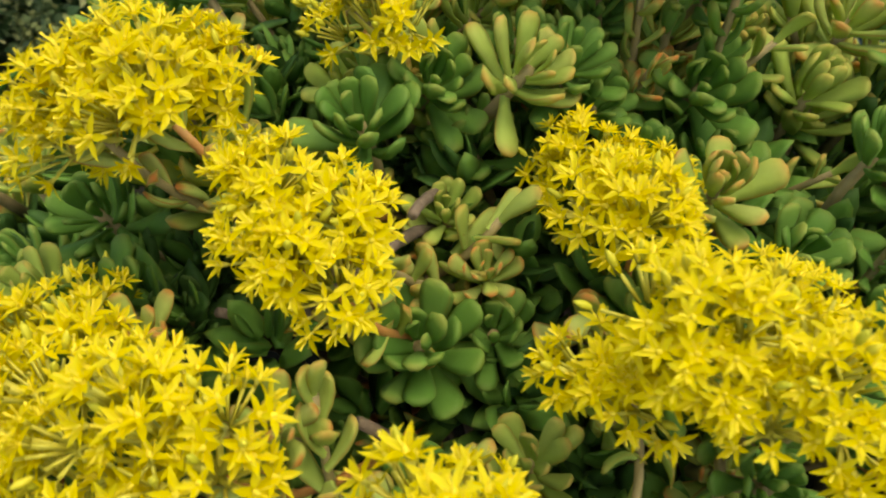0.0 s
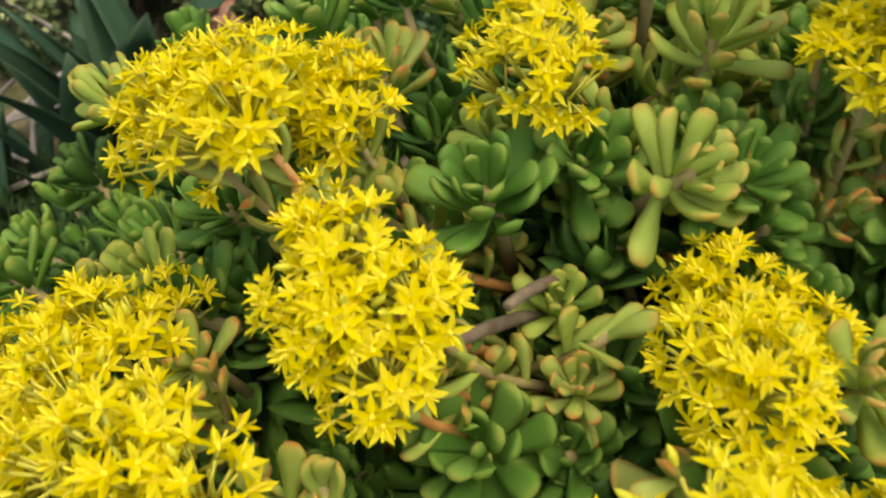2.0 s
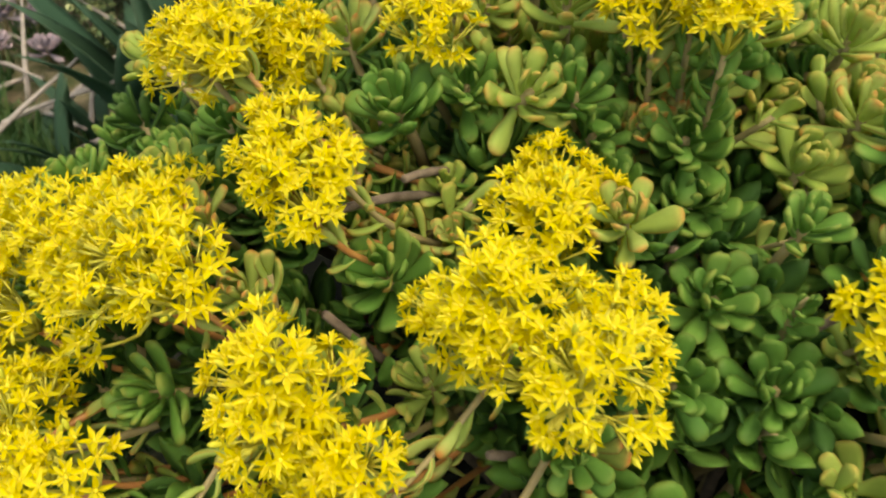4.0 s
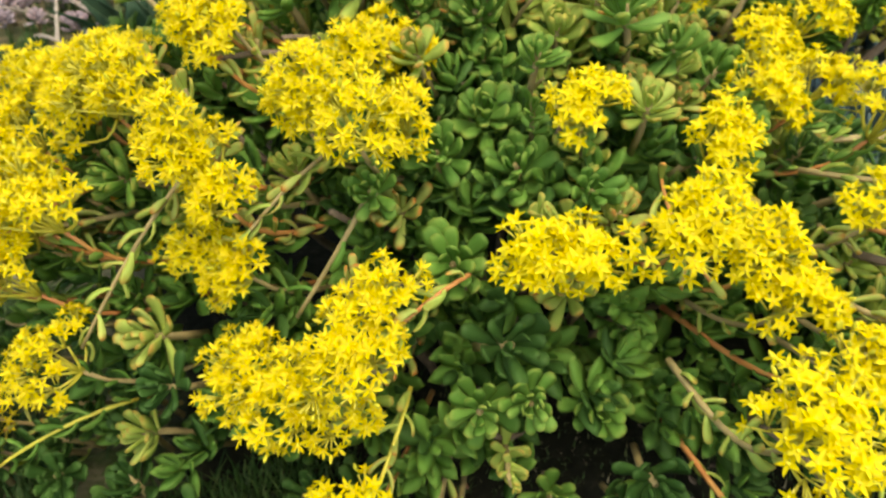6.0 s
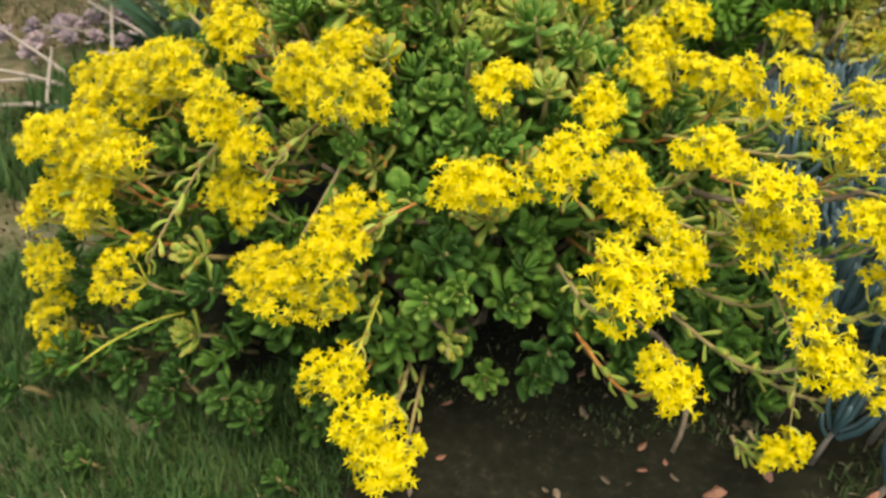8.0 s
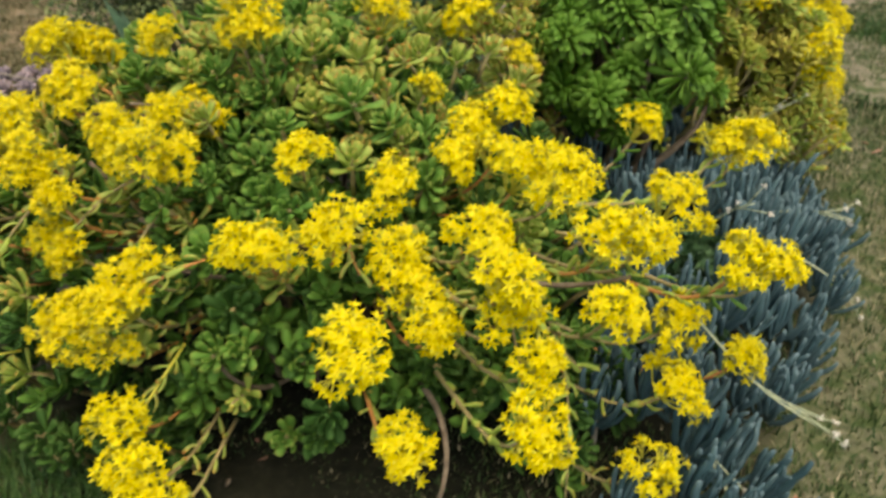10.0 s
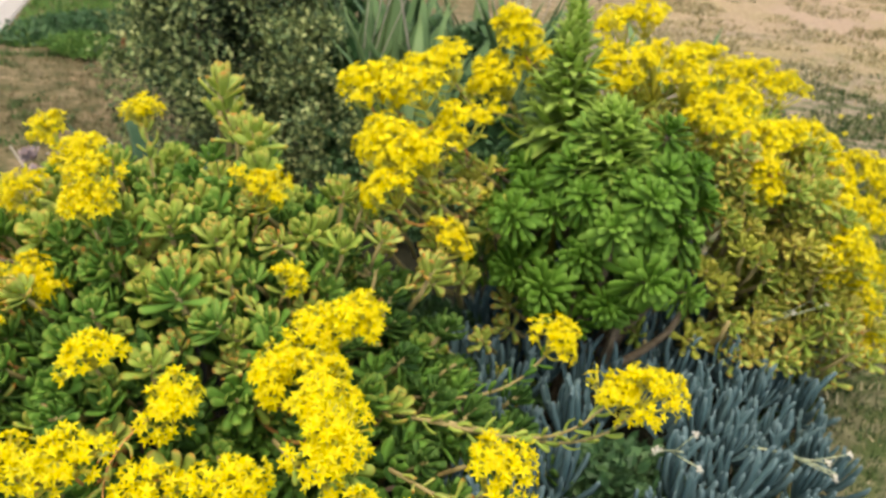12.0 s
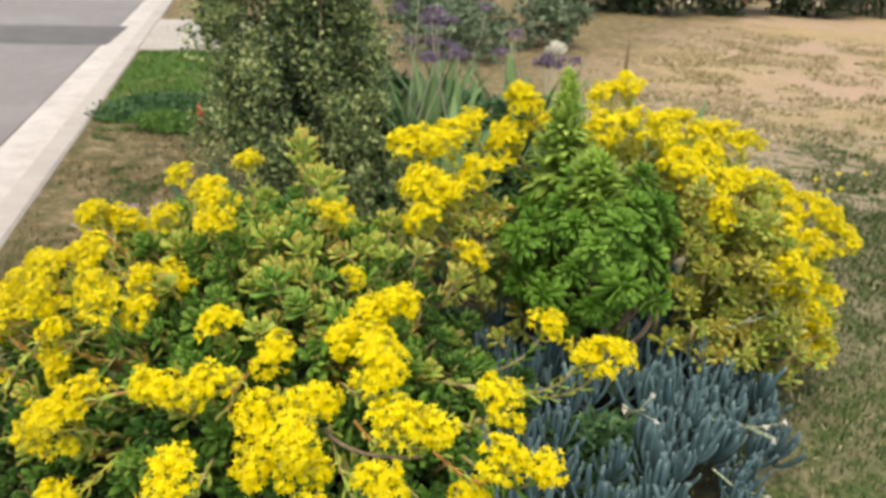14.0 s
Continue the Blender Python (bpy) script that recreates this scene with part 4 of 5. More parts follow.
# ---- second stonecrop, behind ----
BACK = (0.66, 1.62)
second = thing("stonecrop_shrub", (*BACK, 0), "yellow-green stonecrop shrub in full yellow flower behind the aeonium", "shrub", "stonecrop shrubs")
BACK_RIDGE = [(0.315, 0.960, 0.572, 0.045), (0.280, 0.985, 0.570, 0.040), (0.350, 0.985, 0.560, 0.038), (0.335, 0.915, 0.525, 0.034), (0.262, 1.030, 0.645, 0.040), (0.300, 1.060, 0.640, 0.036), (0.225, 1.010, 0.645, 0.030),
              (0.300, 1.170, 0.660, 0.034), (0.270, 1.150, 0.645, 0.034), (0.355, 1.100, 0.580, 0.040), (0.354, 1.275, 0.625, 0.046), (0.340, 1.260, 0.600, 0.040), (0.375, 1.300, 0.690, 0.030), (0.360, 1.290, 0.715, 0.024)]
BACK_CROWN = [(0.490, 1.520, 0.690, 0.042), (0.530, 1.530, 0.715, 0.034), (0.530, 1.420, 0.630, 0.050), (0.570, 1.500, 0.620, 0.050), (0.500, 1.440, 0.600, 0.044), (0.620, 1.560, 0.610, 0.050), (0.600, 1.700, 0.600, 0.046), (0.660, 1.640, 0.600, 0.050),
              (0.700, 1.700, 0.585, 0.048), (0.747, 1.700, 0.585, 0.044), (0.790, 1.740, 0.570, 0.036), (0.720, 1.580, 0.560, 0.044), (0.680, 1.500, 0.560, 0.044), (0.400, 1.400, 0.630, 0.034)]
BACK_RIGHT = [(0.740, 1.420, 0.560, 0.036), (0.815, 1.380, 0.500, 0.028), (0.900, 1.470, 0.440, 0.032), (0.950, 1.440, 0.340, 0.028), (0.786, 1.460, 0.532, 0.044), (0.810, 1.520, 0.535, 0.038), (0.850, 1.640, 0.500, 0.044), (0.880, 1.740, 0.460, 0.044), (0.920, 1.660, 0.440, 0.040), (0.962, 1.690, 0.450, 0.044), (1.010, 1.740, 0.420, 0.034), (0.934, 1.580, 0.415, 0.044),
              (1.040, 1.770, 0.360, 0.046), (0.990, 1.640, 0.380, 0.040), (0.968, 1.430, 0.382, 0.044), (1.000, 1.500, 0.330, 0.036), (1.049, 1.650, 0.252, 0.032), (1.010, 1.520, 0.260, 0.034), (1.053, 1.560, 0.148, 0.038), (1.040, 1.600, 0.190, 0.030)]
for g, heads in enumerate((BACK_RIDGE, BACK_CROWN, BACK_RIGHT)):
    for k, (x, y, z, r) in enumerate(heads):
        flower_head(second, 2000 + 100 * g + k, (x, y, z - 0.2 * r), r * (1.15, 1.30, 1.25)[g], BACK, lean=0.45, fine=False, inward=0.14, leaves=14 if g == 0 else 26, stem=(stem_orange, stem_tan, stalk_green)[k % 3])


def back_canopy(x, y):
    """Leaf height of the plant behind: a ring round the aeonium's back and right."""
    q = 1 - ((x - 0.66) / 0.46) ** 2 - ((y - 1.58) / 0.42) ** 2
    low = 0.62 * math.sqrt(q) if q > 0 else -1.0
    w = 1 - ((x - 0.30) / 0.20) ** 2 - ((y - 1.10) / 0.30) ** 2
    e = 1 - ((x - 0.88) / 0.23) ** 2 - ((y - 1.56) / 0.26) ** 2
    return max(low, 0.60 * math.sqrt(w) if w > 0 else -1.0, 0.46 * math.sqrt(e) if e > 0 else -1.0)


SMALL_LIME = [rosette_mesh(61 + i, 0.030, 14, (leaf_lime, leaf_yellowing, leaf_lime)[i], 1.0, 4) for i in range(3)]
made, spots = 0, []
for attempt in range(6000):
    if made >= 290:
        break
    x, y = rng.uniform(0.08, 1.12), rng.uniform(0.80, 2.0)
    z = back_canopy(x, y)
    if z < 0.04:
        continue
    p = np.array([x, y, z - rng.uniform(0.03, 0.13)])
    if p[2] < 0.03 or (0.70 < x < 1.02 and y < 1.40 and p[2] < 0.34) or (x > 0.98 and p[2] < 0.16) or any((p[0] - a) ** 2 + (p[1] - b_) ** 2 + (p[2] - c_) ** 2 < 0.042 ** 2 for a, b_, c_ in spots):
        continue
    spots.append(tuple(p))
    made += 1
    axis = unit([1.2 * (x - 0.6) + rng.uniform(-0.4, 0.4), 1.2 * (y - 1.55) + rng.uniform(-0.5, 0.3), 0.8])
    part("rosette", rng.choice(SMALL_LIME), second, matrix(to_axis(axis, rng.uniform(0, 6.28)), p, rng.uniform(0.9, 1.3)))
for k in range(34):
    p = np.array([rng.uniform(0.84, 1.06), rng.uniform(1.38, 1.66), 0.0])
    p[2] = rng.uniform(0.10, 0.36) * (1.12 - 0.6 * (p[0] - 0.84) / 0.22)
    part("leafy_shoot", SPRAYS[k % 3], second, matrix(to_axis(unit([0.3 + rng.uniform(-0.3, 0.4), -0.35 + rng.uniform(-0.3, 0.3), 0.8]), k), p, rng.uniform(0.85, 1.2)))
part("inner_foliage", mesh_of("inner_foliage", leaf_cloud(random.Random(31), 1500, (0.85, 1.54, 0.26), (0.12, 0.15, 0.19), 0.032, 24, folded=True), [leaf_yellowing], False), second, kind="stuff")
for k in range(110):
    x, z = rng.uniform(0.74, 1.00), rng.uniform(0.16, 0.50)
    p = np.array([x, 1.20 + 0.9 * max(0.0, x - 0.74) * rng.uniform(0.5, 1.0) + 0.22 * z + rng.uniform(0.0, 0.06), z * (1.15 - 0.9 * (x - 0.74))])
    part("rosette", SMALL_LIME[k % 3], second, matrix(to_axis((0.25 + rng.uniform(-0.3, 0.4), -0.55 + rng.uniform(-0.3, 0.3), 0.6), k), p, rng.uniform(0.9, 1.25)))
for k in range(26):
    a = k * 2.39996
    q = 0.4 + 0.6 * rng.random()
    x, y = 0.66 + 0.42 * q * math.cos(a), 1.58 + 0.38 * q * math.sin(a)
    tip = np.array([x, y, max(0.06, back_canopy(x, y) - 0.08)])
    root = np.array([0.64 + 0.08 * math.cos(a), 1.56 + 0.08 * math.sin(a), -0.02])
    part("branch", mesh_of("branch", tube(bezier(root, root + np.array([0, 0, 0.18]), tip - np.array([0, 0, 0.12]), tip, 8), np.linspace(0.009, 0.004, 8), 6), [rng.choice([bark, stem_tan])]), second)

# ---- aeonium ----
AEO = (0.58, 1.225)
aeonium = thing("aeonium_shrub", (*AEO, 0), "bright green aeonium shrub with one tall green flower cone", "shrub")
ASPOON = (0.26, 0.36, 0.62, 0.94, 1.0, 0.62)


def aeonium_mesh(seed, radius, count):
    """A full rosette: upright in its heart, its outer leaves spread and drooping."""
    r_ = random.Random(seed)
    chunks = []
    for i in range(count):
        u = (i + 0.5) / count
        rise = radians(78 - 96 * u ** 0.85 + r_.uniform(-10, 10))
        leaf = blade(radius * (0.36 + 0.68 * u ** 0.55) * r_.uniform(0.9, 1.1), radius * 0.125 * r_.uniform(0.85, 1.15), 0.0015, ASPOON, r_.uniform(-0.5, 0.1), 0.28, 5, 0, SPOON_AT)
        chunks.append(placed(leaf, leaf_turn(i * 2.39996 + r_.uniform(-0.15, 0.15), rise, r_.uniform(-0.2, 0.2)), (0, 0, 0.014 - 0.034 * u)))
    chunks.append(tube([(0, 0, -0.10), (0.002, 0, -0.05), (0, 0, 0.0)], [0.006, 0.0055, 0.005], 6, 1))
    return mesh_of("aeonium_rosette", chunks, [aeonium_leaf, bark])


AEO_MESHES = [aeonium_mesh(71 + i, 0.056, 46) for i in range(4)]
spots = []
for attempt in range(5000):
    if len(spots) >= 120:
        break
    el, az = math.asin(rng.uniform(-0.55, 1.0)), rng.uniform(0, 2 * math.pi)
    d = np.array([math.cos(el) * math.cos(az), math.cos(el) * math.sin(az), math.sin(el)])
    p = np.array([AEO[0], AEO[1], 0.39]) + d * np.array([0.185, 0.18, 0.185]) * rng.uniform(0.82, 1.04) * (1 + 0.40 * noise.noise(Vector(d * 1.9)))
    if p[2] < 0.28 or any(np.linalg.norm(p - s) < (0.072 if p[2] < 0.46 else 0.055) for s in spots):
        continue
    spots.append(p)
    axis = unit(d + np.array([0, -0.15, 0.30]) + np.array([rng.uniform(-0.25, 0.25) for _ in range(3)]))
    part("rosette", rng.choice(AEO_MESHES), aeonium, matrix(to_axis(axis, rng.uniform(0, 6.28)), p, rng.uniform(0.78, 1.15)))
for p in spots:
    root = np.array([AEO[0] + rng.uniform(-0.05, 0.05), AEO[1] + rng.uniform(-0.05, 0.05), -0.02])
    if rng.random() < 0.25:
        part("branch", mesh_of("branch", tube(bezier(root, root + np.array([0, 0, 0.15]), p - np.array([0, 0, 0.12]), p - np.array([0, 0, 0.03]), 7), np.linspace(0.012, 0.005, 7), 6), [bark]), aeonium)


def flower_cone(seed, foot, tip, count, base, power, label):
    """A spike of crowded leaves and buds, widest at its foot."""
    r_ = random.Random(seed)
    foot, tip = np.array(foot), np.array(tip)
    chunks = [tube(np.linspace(foot - np.array([0, 0, 0.22]), tip, 7), np.linspace(0.010, 0.003, 7), 6, 1)]
    for i in range(count):
        u = i / count
        size = (base * (1 - u ** power) ** 0.8 + 0.016) * r_.uniform(0.75, 1.15)
        leaf = blade(size, size * 0.10 + 0.0032, 0.0016, ASPOON, r_.uniform(-0.5, 0.5), 0.2, 5)
        chunks.append(placed(leaf, leaf_turn(i * 2.39996 + r_.uniform(-0.3, 0.3), radians(2 + 55 * u + r_.uniform(-18, 18))), foot + (tip - foot) * u))
    part("flower_cone", mesh_of("flower_cone", chunks, [aeonium_bud, stalk_green]), aeonium, label=label)


flower_cone(9, (0.480, 1.285, 0.50), (0.468, 1.295, 0.780), 420, 0.095, 0.9, "tall green cone of unopened aeonium buds")
flower_cone(10, (0.602, 1.165, 0.52), (0.596, 1.150, 0.645), 260, 0.062, 2.4, "rounded young flower mound with pale green tips")

# ---- blue chalk sticks ----
chalk = thing("chalk_stick_patch", (0.80, 0.95, 0), "low patch of powdery blue-grey chalk stick succulent", "succulent")


CHALK_RNG = random.Random(81)
CHALK_LEAVES = [blade(0.090, 0.0052, 0.0052, (0.8, 1.0, 0.97, 0.6), CHALK_RNG.uniform(0.26, 0.46), 0, 5, 0, (0.0, 0.4, 0.8, 0.96)) for _ in range(5)]
CHALK_MESHES = [mesh_of("leaf", c_, [chalk_leaf]) for c_ in CHALK_LEAVES]
spots, far_shoots = [], []
for attempt in range(9000):
    if len(spots) >= 270:
        break
    x, y = rng.uniform(0.36, 1.12), rng.uniform(0.28, 1.70)
    edge_r = 0.78 + 0.22 * min(1, (y - 0.28) / 0.5) + 0.05 * math.sin(y * 7)
    if x > edge_r or x < 0.60 - 0.42 * max(0, y - 0.6) or (x < 0.66 and y < 0.40) or ((x - 0.73) / 0.085) ** 2 + ((y - 0.96) / 0.14) ** 2 < 1 or noise.noise(Vector((x * 11, y * 11, 5))) < -0.22:
        continue
    if any((x - a) ** 2 + (y - b_) ** 2 < 0.052 ** 2 for a, b_ in spots):
        continue
    spots.append((x, y))
    rim = min(1.0, (edge_r - x) / 0.18, max(0.0, (y - 0.26) / 0.25))
    at = np.array([x, y, 0.050 + 0.09 * max(0, rim) + 0.055 * noise.noise(Vector((x * 8, y * 8, 3)))])
    axis = unit([0.03 + 0.16 * (1 - rim) + rng.uniform(-0.12, 0.12), -0.03 - 0.10 * (1 - rim) + rng.uniform(-0.12, 0.12), 1.0])
    turn, scale = to_axis(axis, rng.uniform(0, 6.28)), rng.uniform(0.75, 1.15)
    stalk = tube([(0.01, 0, -0.11), (0.004, 0.002, -0.05), (0, 0, 0.01)], [0.005, 0.0045, 0.004], 5, 1)
    near = y < 0.46 and x > 0.60
    shoot = part("shoot", mesh_of("shoot", placed(stalk, None, (0, 0, 0), scale, 0), [twig_grey]), chalk, matrix(turn, at)) if near else None
    for i in range(18):
        u = (i + 0.5) / 18
        t = leaf_turn(i * 2.39996 + rng.uniform(-0.3, 0.3), radians(80 - 46 * u + rng.uniform(-7, 7)))
        base, k, s = (t @ np.array([0, 0.004 + 0.010 * u, 0]) + np.array([0, 0, -0.046 * u])) * scale, rng.randrange(5), scale * rng.uniform(0.65, 1.1)
        if near:
            part("leaf", CHALK_MESHES[k], shoot, matrix(turn @ t, at + turn @ base, s))
        else:
            far_shoots.append(placed(CHALK_LEAVES[k], turn @ t, at + turn @ base, s))
part("far_growth", mesh_of("far_growth", far_shoots, [chalk_leaf]), chalk, kind="stuff")
# dry flower stalks leaning out of it
for k, (a, b_, c_) in enumerate((((0.90, 1.10, 0.15), (0.97, 1.09, 0.17), (1.04, 1.09, 0.16)), ((0.72, 0.52, 0.16), (0.78, 0.42, 0.10), (0.84, 0.36, 0.03)), ((0.74, 0.62, 0.20), (0.84, 0.52, 0.15), (0.93, 0.50, 0.12)),
                                 ((0.80, 1.32, 0.20), (0.86, 1.34, 0.24), (0.96, 1.42, 0.27)), ((0.78, 0.93, 0.20), (0.80, 0.90, 0.24), (0.83, 0.87, 0.27)), ((0.95, 0.98, 0.12), (1.0, 0.97, 0.10), (1.06, 0.99, 0.04)))):
    a, b_, c_ = (np.array(q) for q in (a, b_, c_))
    r_ = random.Random(k)
    stalk = thing("dry_flower_stalk", tuple(a), "thin pale flower stalk with small fluffy white heads", "flower stalk", "dry flower stalks")
    pts = bezier(a, b_, b_, c_, 8)
    chunks, tufts = [tube(pts, np.linspace(0.0022, 0.0013, 8), 5)], []
    for j in range(4):
        s = pts[3 + j]
        e = s + (c_ - b_) * r_.uniform(0.5, 0.9) + np.array([r_.uniform(-0.03, 0.03), r_.uniform(-0.03, 0.03), r_.uniform(-0.01, 0.025)])
        chunks.append(tube(np.linspace(s, e, 3), [0.0012, 0.001, 0.0009], 4))
        tufts = []
        for q in range(14):
            d = unit([r_.uniform(-1, 1), r_.uniform(-1, 1), r_.uniform(-0.4, 1)])
            tufts.append(placed(blade(0.0075, 0.0013, 0.0006, (0.6, 1.0, 0.8), 0.2, 0, 4), to_axis(d) @ rot_x(math.pi / 2), e))
        part("seed_head", mesh_of("seed_head", tufts, [white_fluff]), stalk, label="fluffy off-white seed head")
    part("stalk", mesh_of("stalk", chunks, [pale_stalk]), stalk)


# ---- bushes and sword-leaved plants ----
def bush(name, seed, at, radii, count, size, material, label, category, lumps=10, limbs=8, group="", hollow=0.55):
    r_ = random.Random(seed)
    t = thing(name, (at[0], at[1], 0), label, category, group)
    crown = leaf_cloud(r_, count, at, radii, size, lumps, 0, hollow, folded=True)
    part("crown", mesh_of("crown", crown, [material], False), t)
    for k in range(limbs):
        a = k * 2.39996
        tip = np.array(at) + np.array([math.cos(a) * radii[0] * 0.6, math.sin(a) * radii[1] * 0.6, radii[2] * r_.uniform(-0.2, 0.8)])
        root = np.array([at[0] + 0.04 * math.cos(a), at[1] + 0.04 * math.sin(a), -0.02])
        part("limb", mesh_of("limb", tube(bezier(root, root + np.array([0, 0, radii[2] * 0.5]), tip - np.array([0, 0, radii[2] * 0.3]), tip, 7), np.linspace(0.013, 0.004, 7), 6), [bark]), t)
    return t


# near-black inner leaves colour in the shade of the shrub's core
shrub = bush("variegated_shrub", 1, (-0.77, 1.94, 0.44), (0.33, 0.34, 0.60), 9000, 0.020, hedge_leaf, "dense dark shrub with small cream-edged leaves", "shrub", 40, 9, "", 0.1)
shrub_rng = random.Random(12)
for name, at, radii, count, lumps in (("foliage", (-0.77, 1.92, 0.46), (0.375, 0.38, 0.70), 54000, 130), ("low_foliage", (-0.50, 1.84, 0.24), (0.26, 0.26, 0.30), 9000, 36)):
    part(name, mesh_of(name, leaf_cloud(shrub_rng, count, at, radii, 0.0190, lumps, 0, 0.1, (0.40, 0.92), (0.15, 0.26), True), [shrub_leaf], False), shrub, label="twiggy sprigs with pale cream-edged leaves")


def sword_clump(name, seed, at, count, length, width, material, label, category, spread=0.45, group=""):
    r_ = random.Random(seed)
    t = thing(name, (*at, 0), label, category, group)
    for k in range(count):
        l = length * r_.uniform(0.65, 1.1)
        leaf = blade(l, width * r_.uniform(0.8, 1.15), 0.003, (0.75, 0.95, 1.0, 0.95, 0.80, 0.5), -r_.uniform(0.05, 0.4), 0.25, 6)
        a = r_.uniform(0, 6.28)
        p = (at[0] + r_.uniform(-0.06, 0.06), at[1] + r_.uniform(-0.06, 0.06), -0.01)
        part("leaf", mesh_of("leaf", leaf, [material]), t, matrix(leaf_turn(a, math.pi / 2 - r_.uniform(0.05, spread), r_.uniform(-0.4, 0.4)), p))
    return t


sword_clump("iris_clump", 14, (-0.10, 1.78), 9, 0.66, 0.031, iris_leaf, "clump of broad grey-green sword-shaped iris leaves", "iris", 0.32, "iris clumps")
sword_clump("iris_clump", 5, (-0.40, 2.05), 14, 0.70, 0.036, iris_leaf, "clump of grey-green sword-shaped iris leaves", "iris", 0.5, "iris clumps")
sword_clump("iris_clump", 6, (-0.20, 2.25), 12, 0.66, 0.036, iris_leaf, "clump of grey-green sword-shaped iris leaves", "iris", 0.6, "iris clumps")
for k, at in enumerate(((-0.58, 2.50), (-0.12, 2.55), (-0.34, 2.80), (0.02, 2.30), (-0.75, 2.9))):
    sword_clump("iris_clump", 40 + k, at, 13, 0.62, 0.024, iris_leaf, "dense clump of grey-green sword-shaped iris leaves", "iris", 0.55, "iris clumps")
sword_clump("iris_clump", 7, (0.50, 2.10), 10, 0.70, 0.026, iris_leaf, "clump of grey-green iris leaves behind the stonecrop", "iris", 0.5, "iris clumps")
sword_clump("iris_clump", 8, (-0.20, 1.95), 8, 0.60, 0.036, iris_leaf, "short clump of broad grey-green iris leaves", "iris", 0.4, "iris clumps")
broad = sword_clump("broad_leaf_plant", 9, (-0.50, 1.30), 20, 0.42, 0.042, broad_leaf, "dark blue-green plant with broad upright leaves", "plant", 0.6)
for k in range(4):
    part("dry_leaf", mesh_of("dry_leaf", blade(0.050, 0.015, 0.0012, (0.4, 0.9, 1.0, 0.7), 1.3, 0.6, 6), [dead_leaf]), broad, matrix(leaf_turn(0.6 + 1.5 * k, 0.5 + 0.2 * k), (-0.375 + 0.012 * k, 1.235 - 0.01 * k, 0.255 + 0.012 * (k % 2))), "curled reddish-brown dead leaf")
sword_clump("aloe_plant", 10, (-0.66, 1.22), 16, 0.24, 0.016, broad_leaf, "low dark green aloe with narrow pointed leaves", "aloe", 1.1)

# sea lavender with purple heads, and the white bloom
for k, (x, y, h) in enumerate(((-0.42, 2.06, 0.80), (-0.26, 2.16, 0.76), (-0.62, 2.75, 0.72), (-0.95, 3.0, 0.66), (-0.20, 2.75, 0.62))):
    r_ = random.Random(300 + k)
    t = thing("sea_lavender", (x, y, 0), "sea lavender with dark leaves and purple flower heads", "flowering plant", "sea lavenders")
    part("foliage", mesh_of("foliage", leaf_cloud(r_, 420, (x, y, 0.20), (0.24, 0.22, 0.20), 0.075, 6), [cover_leaf], False), t)
    for j in range(4):
        tip = np.array([x + r_.uniform(-0.16, 0.16), y + r_.uniform(-0.12, 0.12), h + r_.uniform(-0.17, 0.04)])
        part("stalk", mesh_of("stalk", tube(bezier(np.array([x, y, 0.0]), np.array([x, y, h * 0.5]), tip - np.array([0, 0, 0.15]), tip, 6), np.linspace(0.0022, 0.0014, 6), 5), [twig_grey]), t)
        petals = leaf_cloud(r_, 130, tip, (0.050, 0.045, 0.026), 0.010, 6)
        part("flower_head", mesh_of("flower_head", petals, [purple_petal], False), t, label="papery purple flower head")
t = thing("white_flower_plant", (-0.39, 3.38, 0), "tall stalks with a white and violet bloom", "flowering plant")
for j, (dx, dz, m_) in enumerate(((0.0, 0.50, white_petal), (-0.06, 0.44, purple_petal), (-0.02, 0.43, purple_petal))):
    tip = np.array([-0.39 + dx, 3.38, dz])
    part("stalk", mesh_of("stalk", tube(np.linspace((-0.39, 3.38, 0.0), tip, 4), [0.004, 0.0035, 0.003, 0.0025], 5), [pale_stalk]), t)
    part("bloom", mesh_of("bloom", leaf_cloud(random.Random(50 + j), 160, tip, (0.055, 0.05, 0.035), 0.018, 4), [m_], False), t, label=("creamy white bloom", "violet bloom", "violet bloom")[j])

# ghost plant, dry twigs and old stalks beside the bed
ghost = thing("ghost_plant", (-1.06, 1.58, 0), "low ghost plant with pale lavender-grey rosettes", "succulent")
GHOST = [rosette_mesh(91 + i, 0.042, 20, ghost_leaf, 1.0) for i in range(2)]
for k in range(16):
    a = k * 2.39996
    q = 0.17 * math.sqrt(k / 16)
    p = (-1.06 + q * math.cos(a) * 1.2, 1.58 + q * math.sin(a), 0.06 + rng.uniform(-0.03, 0.03))
    part("rosette", GHOST[k % 2], ghost, matrix(to_axis((0.3 * math.cos(a), 0.3 * math.sin(a) - 0.3, 1), k), p, rng.uniform(0.65, 0.95)))
for k in range(26):
    r_ = random.Random(400 + k)
    a = np.array([-0.78 + r_.uniform(-0.22, 0.22), 1.34 + r_.uniform(-0.2, 0.3), 0.012])
    d = np.array([math.cos(k * 0.9) * 0.28, math.sin(k * 0.9) * 0.20, r_.uniform(0.02, 0.16)])
    pts = bezier(a, a + d * 0.3 + np.array([0, 0, 0.03]), a + d * 0.7, a + d, 7)
    solo("dry_twig", mesh_of("dry_twig", tube(pts, np.linspace(0.006, 0.0025, 7), 6), [twig_grey]), "bare grey twig lying on the bed", "twig", group="dry twigs")

